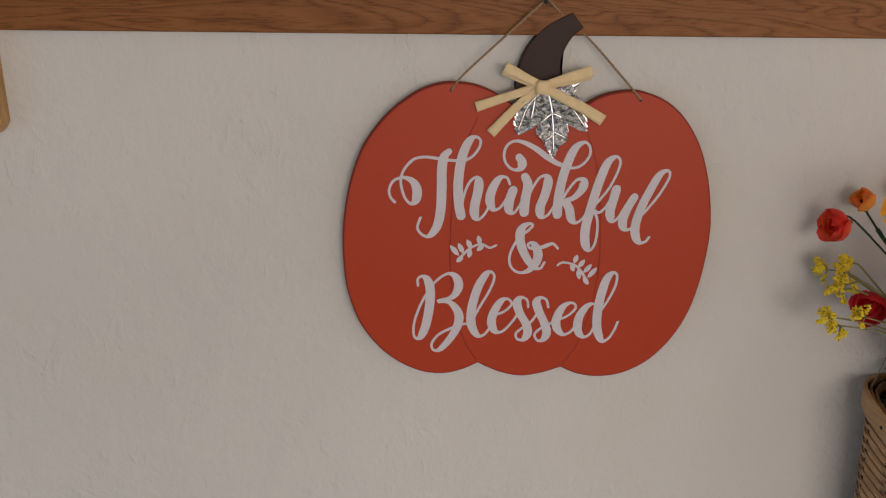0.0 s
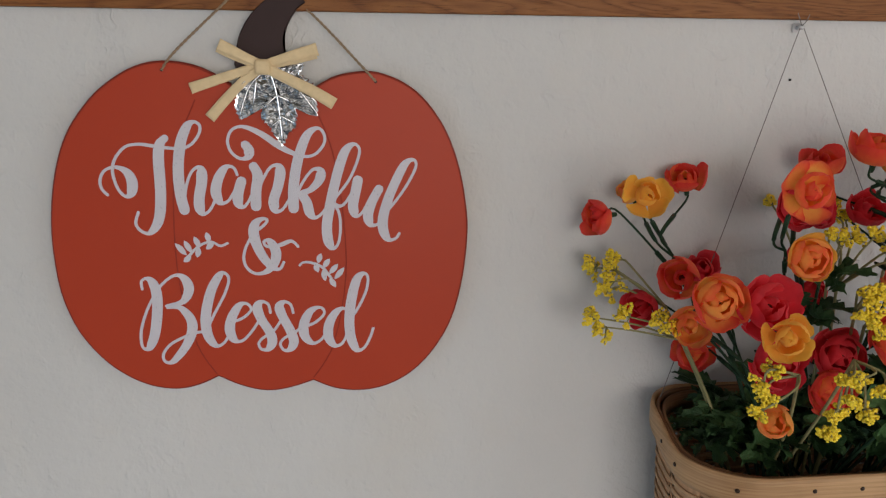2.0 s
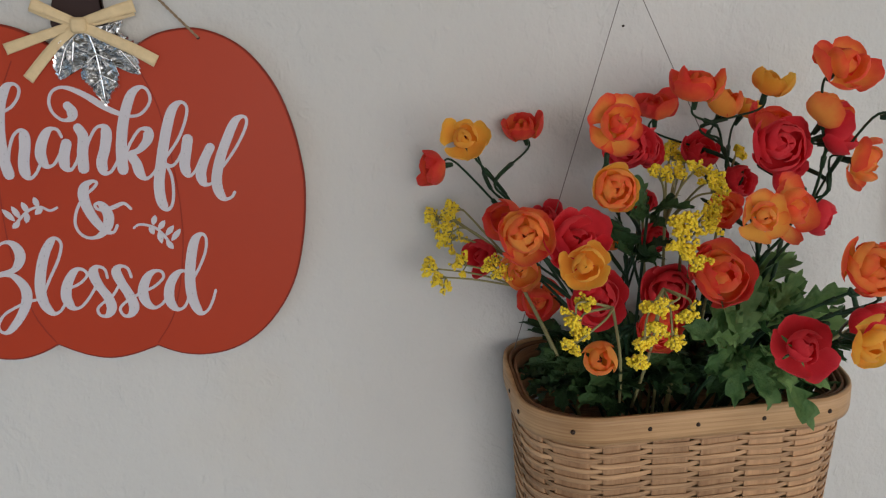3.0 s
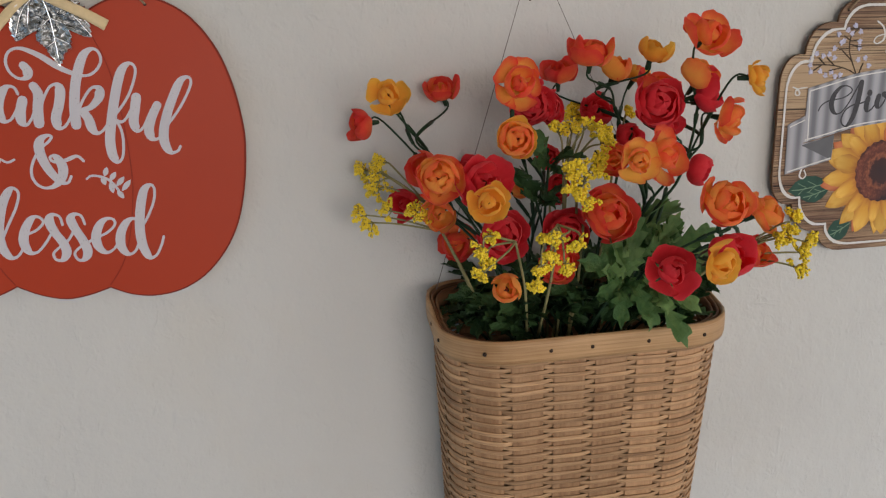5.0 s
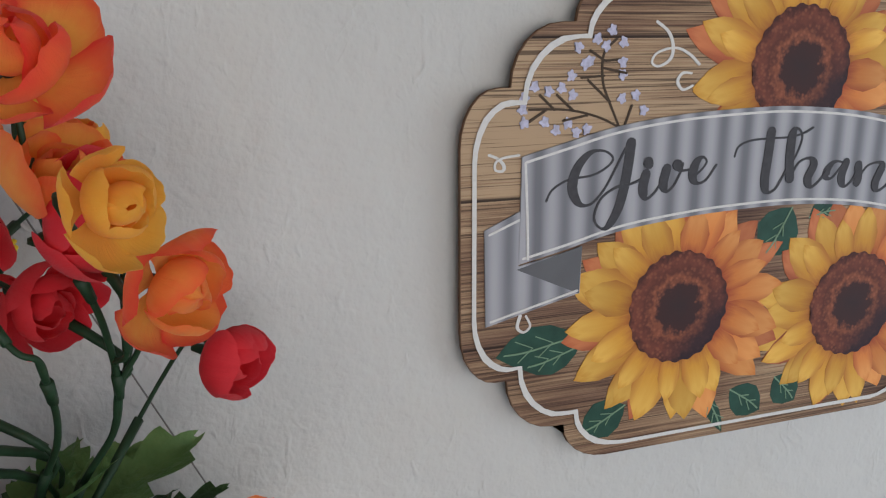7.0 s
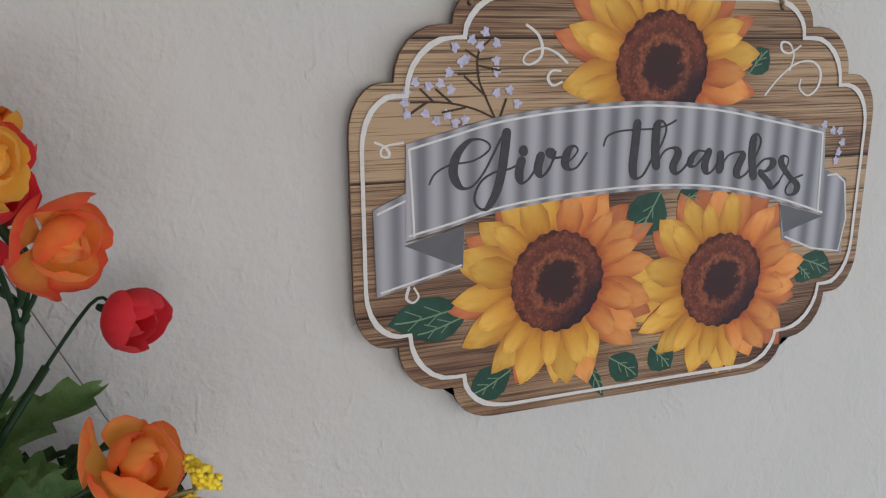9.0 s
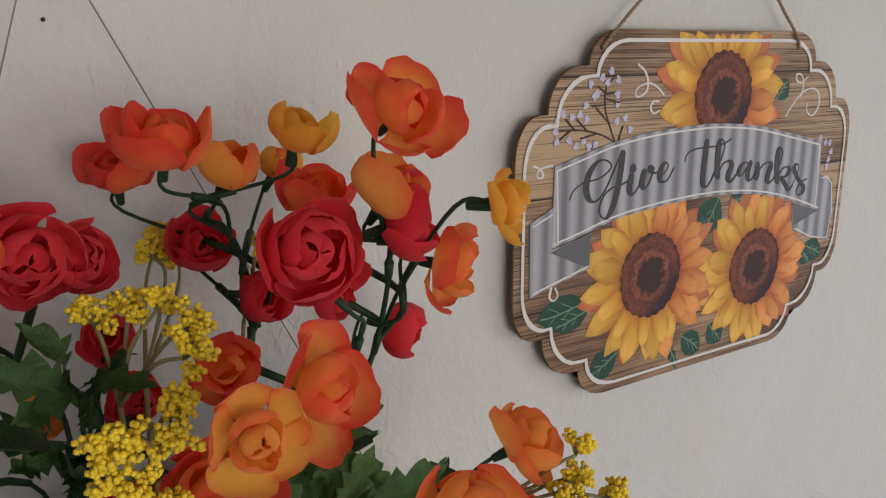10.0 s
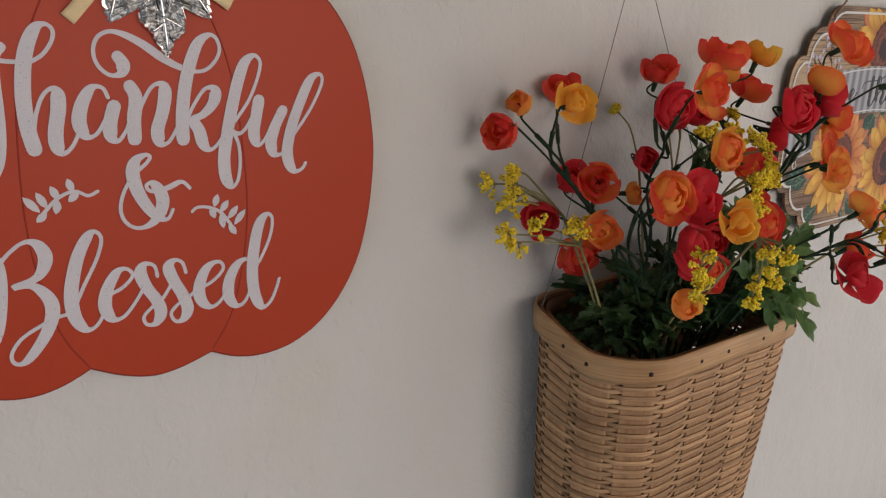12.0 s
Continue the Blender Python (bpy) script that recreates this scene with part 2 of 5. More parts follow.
def printed_petal(name, foot, body, tip):
    n = Nodes(name, 0.55)
    c = n.node("ShaderNodeTexCoord").outputs["Object"]
    z = n.node("ShaderNodeSeparateXYZ", {0: c}).outputs[2]
    streak = n.noise(n.node("ShaderNodeMapping", {"Vector": c, "Scale": (9, 9, 1.2)}).outputs[0], 1.5, 3)
    f = n.math("ADD", z, n.math("MULTIPLY", n.math("SUBTRACT", streak, 0.5), 0.45))
    col = n.ramp(f, [(0.08, foot), (0.35, body), (0.8, tip), (1.0, body)])
    x = n.math("ABSOLUTE", n.math("ADD", n.node("ShaderNodeSeparateXYZ", {0: c}).outputs[0], n.math("MULTIPLY", n.math("SUBTRACT", streak, 0.5), 0.12)))
    col = n.mix(n.ramp(x, [(0.10, 0.0), (0.22, 0.75)]), col, foot)
    r = n.math("ADD", 0.8, n.math("MULTIPLY", n.random(), 0.3))
    n.put("Base Color", n.mix(1.0, col, n.node("ShaderNodeCombineColor", {0: r, 1: r, 2: r}).outputs[0], "MULTIPLY"))
    return n.m


def hammered_silver():
    """Thin pressed sheet metal, crumpled in small facets. Its dark base stands in for dim reflections."""
    n = Nodes("pressed_silver_metal", 0.16, 1.0)
    at = n.coords()
    n.put("Base Color", n.mix(n.noise(at, 60), (0.20, 0.205, 0.21), (0.33, 0.335, 0.34)))
    cells = n.node("ShaderNodeTexVoronoi", {"Vector": at, "Scale": 170.0}).outputs["Distance"]
    n.bump(n.math("ADD", n.noise(at, 95, 4, 1.2), n.math("MULTIPLY", cells, 0.6)), 0.9, 0.0030)
    return n.m


WALL = wall_material("off_white_plaster", (0.548, 0.538, 0.520))
# Unseen room surfaces, toned for the light that they bounce onto the wall.
ROOM = plain("room_paint", (0.74, 0.71, 0.66), 0.7, scale=12, vary=0.04)
CEILING = plain("warm_bounce_ceiling", (0.56, 0.50, 0.42), 0.8, scale=12, vary=0.04)
FLOOR_TONE = plain("unseen_floor_grey", (0.34, 0.35, 0.37), 0.9, scale=40, vary=0.15)
OAK = oak_material("golden_oak", (0.115, 0.036, 0.009), (0.205, 0.074, 0.019), (0.265, 0.108, 0.031))
PALE_OAK = oak_material("pale_oak", (0.36, 0.19, 0.07), (0.45, 0.26, 0.11), (0.52, 0.31, 0.14), along=(26, 26, 1.5))
PAINT = pumpkin_paint()
GROOVE = plain("groove_paint", (0.27, 0.026, 0.011), 0.6)
EDGE = plain("board_edge", (0.22, 0.024, 0.011), 0.6)
STEM_BROWN = plain("dark_brown_paint", (0.030, 0.014, 0.013), 0.55)
GLITTER = glitter_material("white_glitter_paint")
RAFFIA = plain("raffia", (0.63, 0.48, 0.28), 0.6, vary=0.2, scale=140, bump=0.5)
SILVER = hammered_silver()
# Brighter copy of the leaf's silver, painting highlights on its veins and rim.
SILVER_GLINT = plain("silver_highlight", (0.72, 0.73, 0.75), 0.25, 1.0, bump=0.05)
TWINE = plain("jute_twine", (0.27, 0.19, 0.12), 0.85, scale=600, vary=0.4)
WIRE = plain("grey_wire", (0.20, 0.18, 0.17), 0.4, 0.4)
CLEAR = plain("milky_clear_plastic", (0.55, 0.54, 0.53), 0.25, vary=0.05)
NAIL = plain("dark_steel", (0.05, 0.04, 0.035), 0.45, 0.7)
SPLINT = splint_material("oak_splint", (0.15, 0.076, 0.038), (0.455, 0.275, 0.148))
STAKE = splint_material("stake_splint", (0.24, 0.125, 0.064), (0.46, 0.268, 0.145), along=(260, 260, 6))
RIM = splint_material("rim_splint", (0.24, 0.125, 0.054), (0.50, 0.305, 0.155), 0.45)
RIM_IN = splint_material("inner_rim_splint", (0.11, 0.050, 0.024), (0.24, 0.12, 0.058), 0.5)
TACK = plain("tack_head", (0.035, 0.022, 0.016), 0.4, 0.5)
PETAL = {
    "orange": petal_material("orange_petal", (0.96, 0.44, 0.08), (0.94, 0.175, 0.055), (0.86, 0.068, 0.048)),
    "amber": petal_material("amber_petal", (0.96, 0.51, 0.09), (0.96, 0.39, 0.08), (0.93, 0.17, 0.055)),
    "yellow": petal_material("yellow_petal", (0.95, 0.39, 0.05), (0.96, 0.50, 0.06), (0.96, 0.56, 0.09)),
    "vermilion": petal_material("vermilion_petal", (0.93, 0.22, 0.06), (0.88, 0.095, 0.055), (0.82, 0.050, 0.045)),
    "red": petal_material("red_petal", (0.66, 0.020, 0.030), (0.80, 0.034, 0.052), (0.88, 0.062, 0.080)),
}
EYE_DARK = plain("flower_eye", (0.14, 0.025, 0.012), 0.7)
STEM_GREEN = plain("stem_green", (0.016, 0.040, 0.018), 0.5, scale=200, vary=0.3)
SPRAY_GREEN = plain("spray_stem_green", (0.24, 0.22, 0.10), 0.6, scale=200, vary=0.25)
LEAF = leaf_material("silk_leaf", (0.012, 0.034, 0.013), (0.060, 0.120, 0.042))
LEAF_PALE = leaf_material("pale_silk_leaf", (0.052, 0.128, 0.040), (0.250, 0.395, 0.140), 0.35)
BERRY = plain("yellow_berry", (0.94, 0.60, 0.040), 0.34, scale=260, vary=0.35)
PLANKS = printed_planks()
PLANK_EDGE = plain("fibreboard_edge", (0.15, 0.085, 0.050), 0.8, scale=300, vary=0.3)
LINE_WHITE = plain("white_brushed_line", (0.60, 0.585, 0.57), 0.6, scale=500)
METAL_PRINT = corrugated_print()
SHADE_GREY = plain("printed_shadow_grey", (0.11, 0.11, 0.12), 0.55, scale=60, vary=0.2)
INK = plain("charcoal_ink", (0.050, 0.048, 0.054), 0.6, scale=300, vary=0.3)
SUN_YELLOW = printed_petal("printed_yellow_petal", (0.38, 0.125, 0.025), (0.58, 0.28, 0.036), (0.70, 0.405, 0.078))
SUN_ORANGE = printed_petal("printed_orange_petal", (0.33, 0.065, 0.025), (0.58, 0.19, 0.045), (0.68, 0.29, 0.085))
SUN_RUST = printed_petal("printed_rust_petal", (0.20, 0.034, 0.018), (0.40, 0.100, 0.040), (0.50, 0.165, 0.065))
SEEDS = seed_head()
PRINT_GREEN = plain("printed_green_leaf", (0.020, 0.062, 0.044), 0.55, scale=120, vary=0.5)
PRINT_VEIN = plain("printed_leaf_vein", (0.16, 0.25, 0.16), 0.55)
TWIG = plain("printed_twig", (0.055, 0.035, 0.022), 0.6)
FLORET = plain("printed_lilac_floret", (0.44, 0.43, 0.56), 0.6, scale=420, vary=0.6)

# ---- building helpers ----


def link(name, bm, mat, smooth=True):
    me = bpy.data.meshes.new(name)
    bm.normal_update()
    bm.to_mesh(me)
    bm.free()
    me.materials.append(mat)
    if smooth:
        for p in me.polygons:
            p.use_smooth = True
    return me


def part(name, bm, mat, parent, label="", smooth=True, m=None, edge=None):
    """One mesh object under a thing or under a part."""
    me = bm if isinstance(bm, bpy.types.Mesh) else link(name, bm, mat, smooth)
    if edge:
        me.materials.append(edge)
    ob = new(name, me)
    ob.parent = parent
    if m is not None:
        ob.matrix_basis = m
    return tagged(ob, label)


def thing(name, at, label, category, group="", turn=(0, 0, 0)):
    ob = new(name)
    ob.empty_display_size = 0.02
    ob.matrix_basis = pose(*at, *turn)
    return tagged(ob, label, category, group)


def box(bm, lo, hi, bevel=0.0):
    made = bmesh.ops.create_cube(bm, size=1)
    for v in made["verts"]:
        v.co = Vector([lo[i] if v.co[i] < 0 else hi[i] for i in range(3)])
    if bevel:
        edges = {e for v in made["verts"] for e in v.link_edges}
        bmesh.ops.bevel(bm, geom=list(edges), offset=bevel, segments=2, affect="EDGES", profile=0.5)
    return bm


def setting(name, bm, mat, label=""):
    return tagged(new(name, link(name, bm, mat, False)), label, kind="structure")


def spline(points, steps, closed=False):
    """A smooth line through points of any dimension."""
    pts = [np.array(p, float) for p in points]
    n = len(pts)
    out = []
    for i in range(n if closed else n - 1):
        if closed:
            a, b, c, d = (pts[(i + k) % n] for k in (-1, 0, 1, 2))
        else:
            a, b, c, d = pts[max(i - 1, 0)], pts[i], pts[i + 1], pts[min(i + 2, n - 1)]
        for s in range(steps):
            t = s / steps
            out.append(0.5 * (2 * b + (c - a) * t + (2 * a - 5 * b + 4 * c - d) * t * t + (3 * b - a - 3 * c + d) * t ** 3))
    if not closed:
        out.append(pts[-1])
    return out


def flat_normals(line, closed=False):
    n = len(line)
    out = []
    for i in range(n):
        d = (line[(i + 1) % n] - line[i - 1]) if closed else (line[min(i + 1, n - 1)] - line[max(i - 1, 0)])
        d = d / (np.linalg.norm(d) + 1e-9)
        out.append(np.array([-d[1], d[0]]))
    return out


def plate(bm, outline, back, front, bevel=0.0, edged=False):
    """A flat board in the wall's plane with that outline (x, z), between two depths, its front edge eased."""
    area = sum(a[0] * b[1] - b[0] * a[1] for a, b in zip(outline, outline[1:] + outline[:1]))
    line = [np.array(p) for p in (outline if area > 0 else outline[::-1])]
    normals = flat_normals(line, True)
    rings = [[bm.verts.new((p[0], back, p[1])) for p in line]]
    if bevel:
        rings.append([bm.verts.new((p[0], front + bevel, p[1])) for p in line])
        rings.append([bm.verts.new((p[0] + q[0] * bevel * 0.35, front + bevel * 0.35, p[1] + q[1] * bevel * 0.35)) for p, q in zip(line, normals)])
    rings.append([bm.verts.new((p[0] + q[0] * bevel, front, p[1] + q[1] * bevel)) for p, q in zip(line, normals)])
    n = len(line)
    for a, b in zip(rings, rings[1:]):
        for i in range(n):
            f = bm.faces.new((a[i], a[(i + 1) % n], b[(i + 1) % n], b[i]))
            f.material_index = 1 if edged else 0
    face = bm.faces.new(rings[-1])
    bmesh.ops.triangulate(bm, faces=[face], ngon_method="EAR_CLIP")
    return bm


def stroke(bm, points, thick, thin, depth, rise=0.0003, steps=6):
    """A pen stroke on a board: broad where the pen goes down, fine where it goes up, round at its ends."""
    line = spline(points, steps)
    n = len(line)
    widths = []
    for i in range(n):
        d = line[min(i + 1, n - 1)] - line[max(i - 1, 0)]
        down = max(0.0, -d[1] / (np.linalg.norm(d) + 1e-9))
        widths.append(thin + (thick - thin) * down ** 1.5)
    for _ in range(6):
        widths = [(widths[max(i - 1, 0)] + 2 * widths[i] + widths[min(i + 1, n - 1)]) / 4 for i in range(n)]
    normals = flat_normals(line)
    first, last = line[1] - line[0], line[-1] - line[-2]
    rows = []
    for i in range(n):
        y = depth - rise * i / n
        a, b = line[i] + normals[i] * widths[i] / 2, line[i] - normals[i] * widths[i] / 2
        rows.append([bm.verts.new((a[0], depth + 0.0006, a[1])), bm.verts.new((a[0], y, a[1])), bm.verts.new((b[0], y, b[1])), bm.verts.new((b[0], depth + 0.0006, b[1]))])
    for a, b in zip(rows, rows[1:]):
        for k in range(3):
            bm.faces.new((a[k], b[k], b[k + 1], a[k + 1]))
    for row, d, w, y, at in ((rows[0], -first, widths[0], depth, line[0]), (rows[-1], last, widths[-1], depth - rise, line[-1])):
        d = d / (np.linalg.norm(d) + 1e-9)
        side = np.array([-d[1], d[0]])
        cap = [at + (side * math.cos(a) + d * math.sin(a)) * w / 2 for a in (0.0, 0.6, 1.2, 1.94, 2.54, math.pi)]
        bm.faces.new([bm.verts.new((p[0], y - 0.00001, p[1])) for p in cap])
    return bm


def tube(bm, points, r0, r1=None, sides=6, smooth=4, cap=True):
    line = [Vector(p) for p in (spline(points, smooth) if smooth > 1 else points)]
    r1 = r0 if r1 is None else r1
    n = len(line)
    rings = []
    up = Vector((0.31, 0.22, 0.92))
    for i, p in enumerate(line):
        d = (line[min(i + 1, n - 1)] - line[max(i - 1, 0)]).normalized()
        a = d.cross(up)
        if a.length < 1e-3:
            a = d.cross(Vector((1, 0, 0)))
        a.normalize()
        b = d.cross(a)
        r = r0 + (r1 - r0) * i / (n - 1)
        rings.append([bm.verts.new(p + a * r * math.cos(2 * math.pi * k / sides) + b * r * math.sin(2 * math.pi * k / sides)) for k in range(sides)])
    for a, b in zip(rings, rings[1:]):
        for k in range(sides):
            bm.faces.new((a[k], a[(k + 1) % sides], b[(k + 1) % sides], b[k]))
    if cap:
        bm.faces.new(rings[0][::-1])
        bm.faces.new(rings[-1])
    return bm


def twine(bm, points, radius, turns_per_metre=260):
    """Two strands laid round each other."""
    line = [Vector(p) for p in spline(points, 14)]
    dense = [line[0]]
    for a, b in zip(line, line[1:]):
        k = max(1, int((b - a).length / 0.0009))
        dense += [a.lerp(b, (j + 1) / k) for j in range(k)]
    for half in (0, math.pi):
        run, out = 0.0, []
        for i, p in enumerate(dense):
            d = (dense[min(i + 1, len(dense) - 1)] - dense[max(i - 1, 0)]).normalized()
            a = d.cross(Vector((0, 1, 0))).normalized()
            b = d.cross(a)
            run += (p - dense[i - 1]).length if i else 0
            w = half + run * turns_per_metre * 2 * math.pi * 0.5
            out.append(p + (a * math.cos(w) + b * math.sin(w)) * radius * 0.5)
        tube(bm, out, radius * 0.62, sides=5, smooth=1)
    return bm


def mm(points):
    return [np.array((x, z)) / 1000 for x, z in points]


# ---- the room ----
setting("wall_north", box(bmesh.new(), (-2.4, 0, 0), (2.4, 0.15, 2.45)), WALL, "off-white hand-trowelled plaster wall")
# Floor and ceiling are unseen, added to close the room and bounce light.
setting("floor", box(bmesh.new(), (-2.4, -3.0, -0.1), (2.4, 0.0, 0)), FLOOR_TONE, "unseen floor, added in grey for a neutral bounce")
setting("ceiling", box(bmesh.new(), (-2.4, -3.0, 2.45), (2.4, 0.0, 2.6)), CEILING, "unseen ceiling, added warm to tint the bounced light")


def window_wall(name, lo, hi, axis, opening):
    """An unseen wall with one opening for a lamp; opening: from, to, sill, head."""
    bm = bmesh.new()
    a, b, sill, head = opening
    for s, e, z0, z1 in ((lo[axis], a, 0, 2.45), (b, hi[axis], 0, 2.45), (a, b, 0, sill), (a, b, head, 2.45)):
        p, q = list(lo), list(hi)
        p[axis], q[axis], p[2], q[2] = s, e, z0, z1
        box(bm, p, q)
    return setting(name, bm, ROOM, "unseen plain wall with an opening for a lamp")


window_wall("wall_south", (-2.55, -3.15, 0), (2.55, -3.0, 2.45), 0, (-0.25, 1.95, 0.95, 2.25))
window_wall("wall_east", (2.4, -3.0, 0), (2.55, 0.15, 2.45), 1, (-1.85, -0.65, 0.75, 1.95))
# This wall and its opening are added to hold the cool fill lamp.
window_wall("wall_west", (-2.55, -3.0, 0), (-2.4, 0.15, 2.45), 1, (-2.2, -1.0, 0.4, 1.7))

beam = box(bmesh.new(), (-2.74, -0.008, 0), (2.04, -0.0005, 0.146), 0.0012)
oak_beam = tagged(new("oak_beam", link("oak_beam", beam, OAK, False)), "golden oak board with open grain along the top of the wall", "beam")
oak_beam.location, oak_beam.rotation_euler = (0.35, 0, 1.7390), (0, radians(0.35), 0)
board = bmesh.new()
plate(board, mm([(-72, 78), (-1, 78), (-1, 10)] + [(-13 + 12 * math.cos(a), 12 - 12 * math.sin(a)) for a in (0.3, 0.7, 1.1, 1.5)] + [(-60, 0), (-72, 2)]), -0.0005, -0.016, 0.002)
hung = tagged(new("oak_plaque", link("oak_plaque", board, PALE_OAK, False)), "pale oak board with a rounded corner under the beam", "plaque")
hung.location = (-0.3345, 0, 1.667)


def screw(x, z, head):
    ob = thing("wood_screw", (x, -0.008, z), "dark cross-head screw sunk in the oak beam", "screw", "screws in the beam")
    bm = bmesh.new()
    bmesh.ops.create_cone(bm, cap_ends=True, segments=16, radius1=head, radius2=head * 0.8, depth=0.0012, matrix=Matrix.Rotation(radians(90), 4, "X"))
    part("head", bm, NAIL, ob)
    bm = bmesh.new()
    box(bm, (-head * 0.6, -0.0009, -0.0003), (head * 0.6, -0.0005, 0.0003))
    box(bm, (-0.0003, -0.00095, -head * 0.6), (0.0003, -0.0005, head * 0.6))
    part("slot", bm, TACK, ob, smooth=False)


screw(0.034, 1.788, 0.0034)
screw(0.133, 1.788, 0.0042)


def nail(x, y, z, length, label, radius=0.0014):
    ob = thing("nail", (x, y, z), label, "nail")
    part("shank", tube(bmesh.new(), [(0, 0, 0), (0, -length, 0.0004)], radius * 0.6, sides=8, smooth=1), NAIL, ob)
    part("head", tube(bmesh.new(), [(0, -length, 0.0004), (0, -length - 0.0012, 0.0004)], radius * 1.2, sides=10, smooth=1), NAIL, ob)


nail(0.070, -0.008, 1.765, 0.008, "small dark nail in the oak beam holding twine")
hook = thing("wall_hook", (0.475, 0, 1.7325), "small clear plastic hook stuck under the oak beam", "hook")
part("pad", box(bmesh.new(), (-0.0040, -0.0016, -0.0032), (0.0040, -0.0002, 0.0032), 0.0006), CLEAR, hook)
part("peg", tube(bmesh.new(), [(0, -0.0014, 0), (0, -0.0062, 0.0002), (0, -0.0078, 0.0012)], 0.0019, 0.0022, sides=10, smooth=2), CLEAR, hook)
# Stands for a nail hole: a flat dark nail head on the plaster.
nail(0.4735, 0.0, 1.6930, 0.0004, "tiny dark nail hole in the plaster", 0.0008)
nail(0.9070, -0.008, 1.7815, 0.008, "small dark nail in the oak beam holding twine")

# ---- the pumpkin sign ----
pumpkin = thing("pumpkin_sign", (0.065, 0, 1.58), "orange-red wooden pumpkin sign with white glitter lettering hung from the beam", "sign")
LEFT_LOBE = mm([(-6.6, 101.6), (-23.8, 114.2), (-42.9, 123.2), (-64.1, 126.2), (-83.3, 122.5), (-100.6, 113), (-116, 100.1), (-131.9, 79.7), (-141.7, 57.9), (-148.3, 32.2), (-151.7, 5.1), (-151.6, -22.6), (-148.6, -47.1), (-139.7, -73.1), (-124.5, -95.2), (-107.7, -109.8), (-89.5, -119), (-71, -122.2), (-54.5, -119.4), (-39.4, -112.9)])
MID_LOBE = mm([(-39.4, -112.9), (-21.7, -121.7), (-2.8, -126.5), (15.3, -124.6), (33.3, -119.2)])
RIGHT_LOBE = mm([(33.3, -119.2), (49.7, -126.5), (69, -129.3), (90.6, -125.9), (112, -114.2), (130.4, -94), (143.5, -68.9), (151.3, -36.9), (154.6, -3.2), (153.2, 20.3), (147.9, 48), (138.2, 75), (123.6, 96.9), (107.4, 110.6), (87.2, 118.5), (69.6, 118.6), (52.2, 114.1), (32.7, 102.2)])
outline = spline(LEFT_LOBE, 4)[:-1] + spline(MID_LOBE, 4)[:-1] + spline(RIGHT_LOBE, 4)
part("board", plate(bmesh.new(), outline, -0.003, -0.0100, 0.0016, True), PAINT, pumpkin, "orange-red painted pumpkin-shaped board", smooth=False, edge=EDGE)
part("groove", stroke(bmesh.new(), mm([(-40.3, -110.4), (-53.8, -85.3), (-62.8, -41.5), (-64.3, 5.4), (-59.4, 59.6), (-43.4, 98.9)]), 0.0011, 0.0010, -0.01006, 0.00004), GROOVE, pumpkin, "faint dark painted rib line")
part("groove", stroke(bmesh.new(), mm([(33.8, -116.1), (49.1, -90.9), (59.9, -41.7), (60.2, 5.9), (53.2, 60.7), (40.2, 95.8)]), 0.0011, 0.0010, -0.01006, 0.00004), GROOVE, pumpkin, "faint dark painted rib line")
STEM = mm([(28, 177.9), (37.1, 166.6), (29, 159.9), (23.1, 149.8), (20.6, 138.1), (22.5, 123.4), (13, 101.8), (-9.6, 102.8), (-14.7, 124), (-11.1, 141.7), (-3.4, 155.9), (9.3, 168.5)])
part("stalk", plate(bmesh.new(), STEM[:1] + spline(STEM[1:8], 4)[:-1] + STEM[7:8] + spline(STEM[8:] + STEM[:1], 4)[:-1], -0.001, -0.0085, 0.0008), STEM_BROWN, pumpkin, "dark brown curved wooden stalk", smooth=False)


def letters(sign, mark, strokes, thick, thin, depth, mat, label):
    """One handwritten letter, all its strokes in one mesh."""
    bm = bmesh.new()
    for i, s in enumerate(strokes):
        stroke(bm, mm(s), thick, thin, depth - 0.00012 * i)
    part("letter", bm, mat, sign, label % mark, smooth=False)


def big(mark, strokes, lift=0.0):
    letters(pumpkin, mark, strokes, 0.0078, 0.0021, -0.01035 - lift, GLITTER, "white glitter handwritten letter %s")

big("T", [[(-109.2, 31.2), (-112.9, 35.7), (-113.5, 42.3), (-109.7, 49), (-101.8, 51.3), (-94.6, 47.8), (-91.4, 40.7), (-92.5, 32.7), (-96.6, 29.9), (-101.2, 34.8), (-103.9, 43.8), (-104, 51.7), (-100.6, 59.3), (-93.9, 65.9), (-85.2, 67.7), (-75.7, 66.5), (-64.9, 64.9), (-53.6, 64.1)], [(-66, 71.9), (-70, 67.5), (-71.6, 57.3), (-71.7, 41.8), (-72.1, 28.3), (-73.8, 15.6), (-77.1, 7.3), (-82.6, 2.2), (-88.3, 4.5), (-91.2, 10), (-88.7, 18.2)]], 0)
big("h", [[(-53.6, 64.1), (-47, 68.1), (-42.1, 74.8), (-41.1, 80.4), (-44.5, 83.4), (-49.3, 81.2), (-53.8, 72.9), (-56.7, 61.9), (-58.4, 46.4), (-57.9, 30.6), (-55.9, 19.3)], [(-55.3, 27.5), (-53.3, 37.4), (-49.6, 46.4), (-45.1, 50.5), (-42.1, 47.8), (-42.3, 39.8), (-44.7, 28.5), (-44.8, 20.3), (-41.8, 16.2), (-37.3, 19.4), (-32.7, 27.6)]], 8e-05)
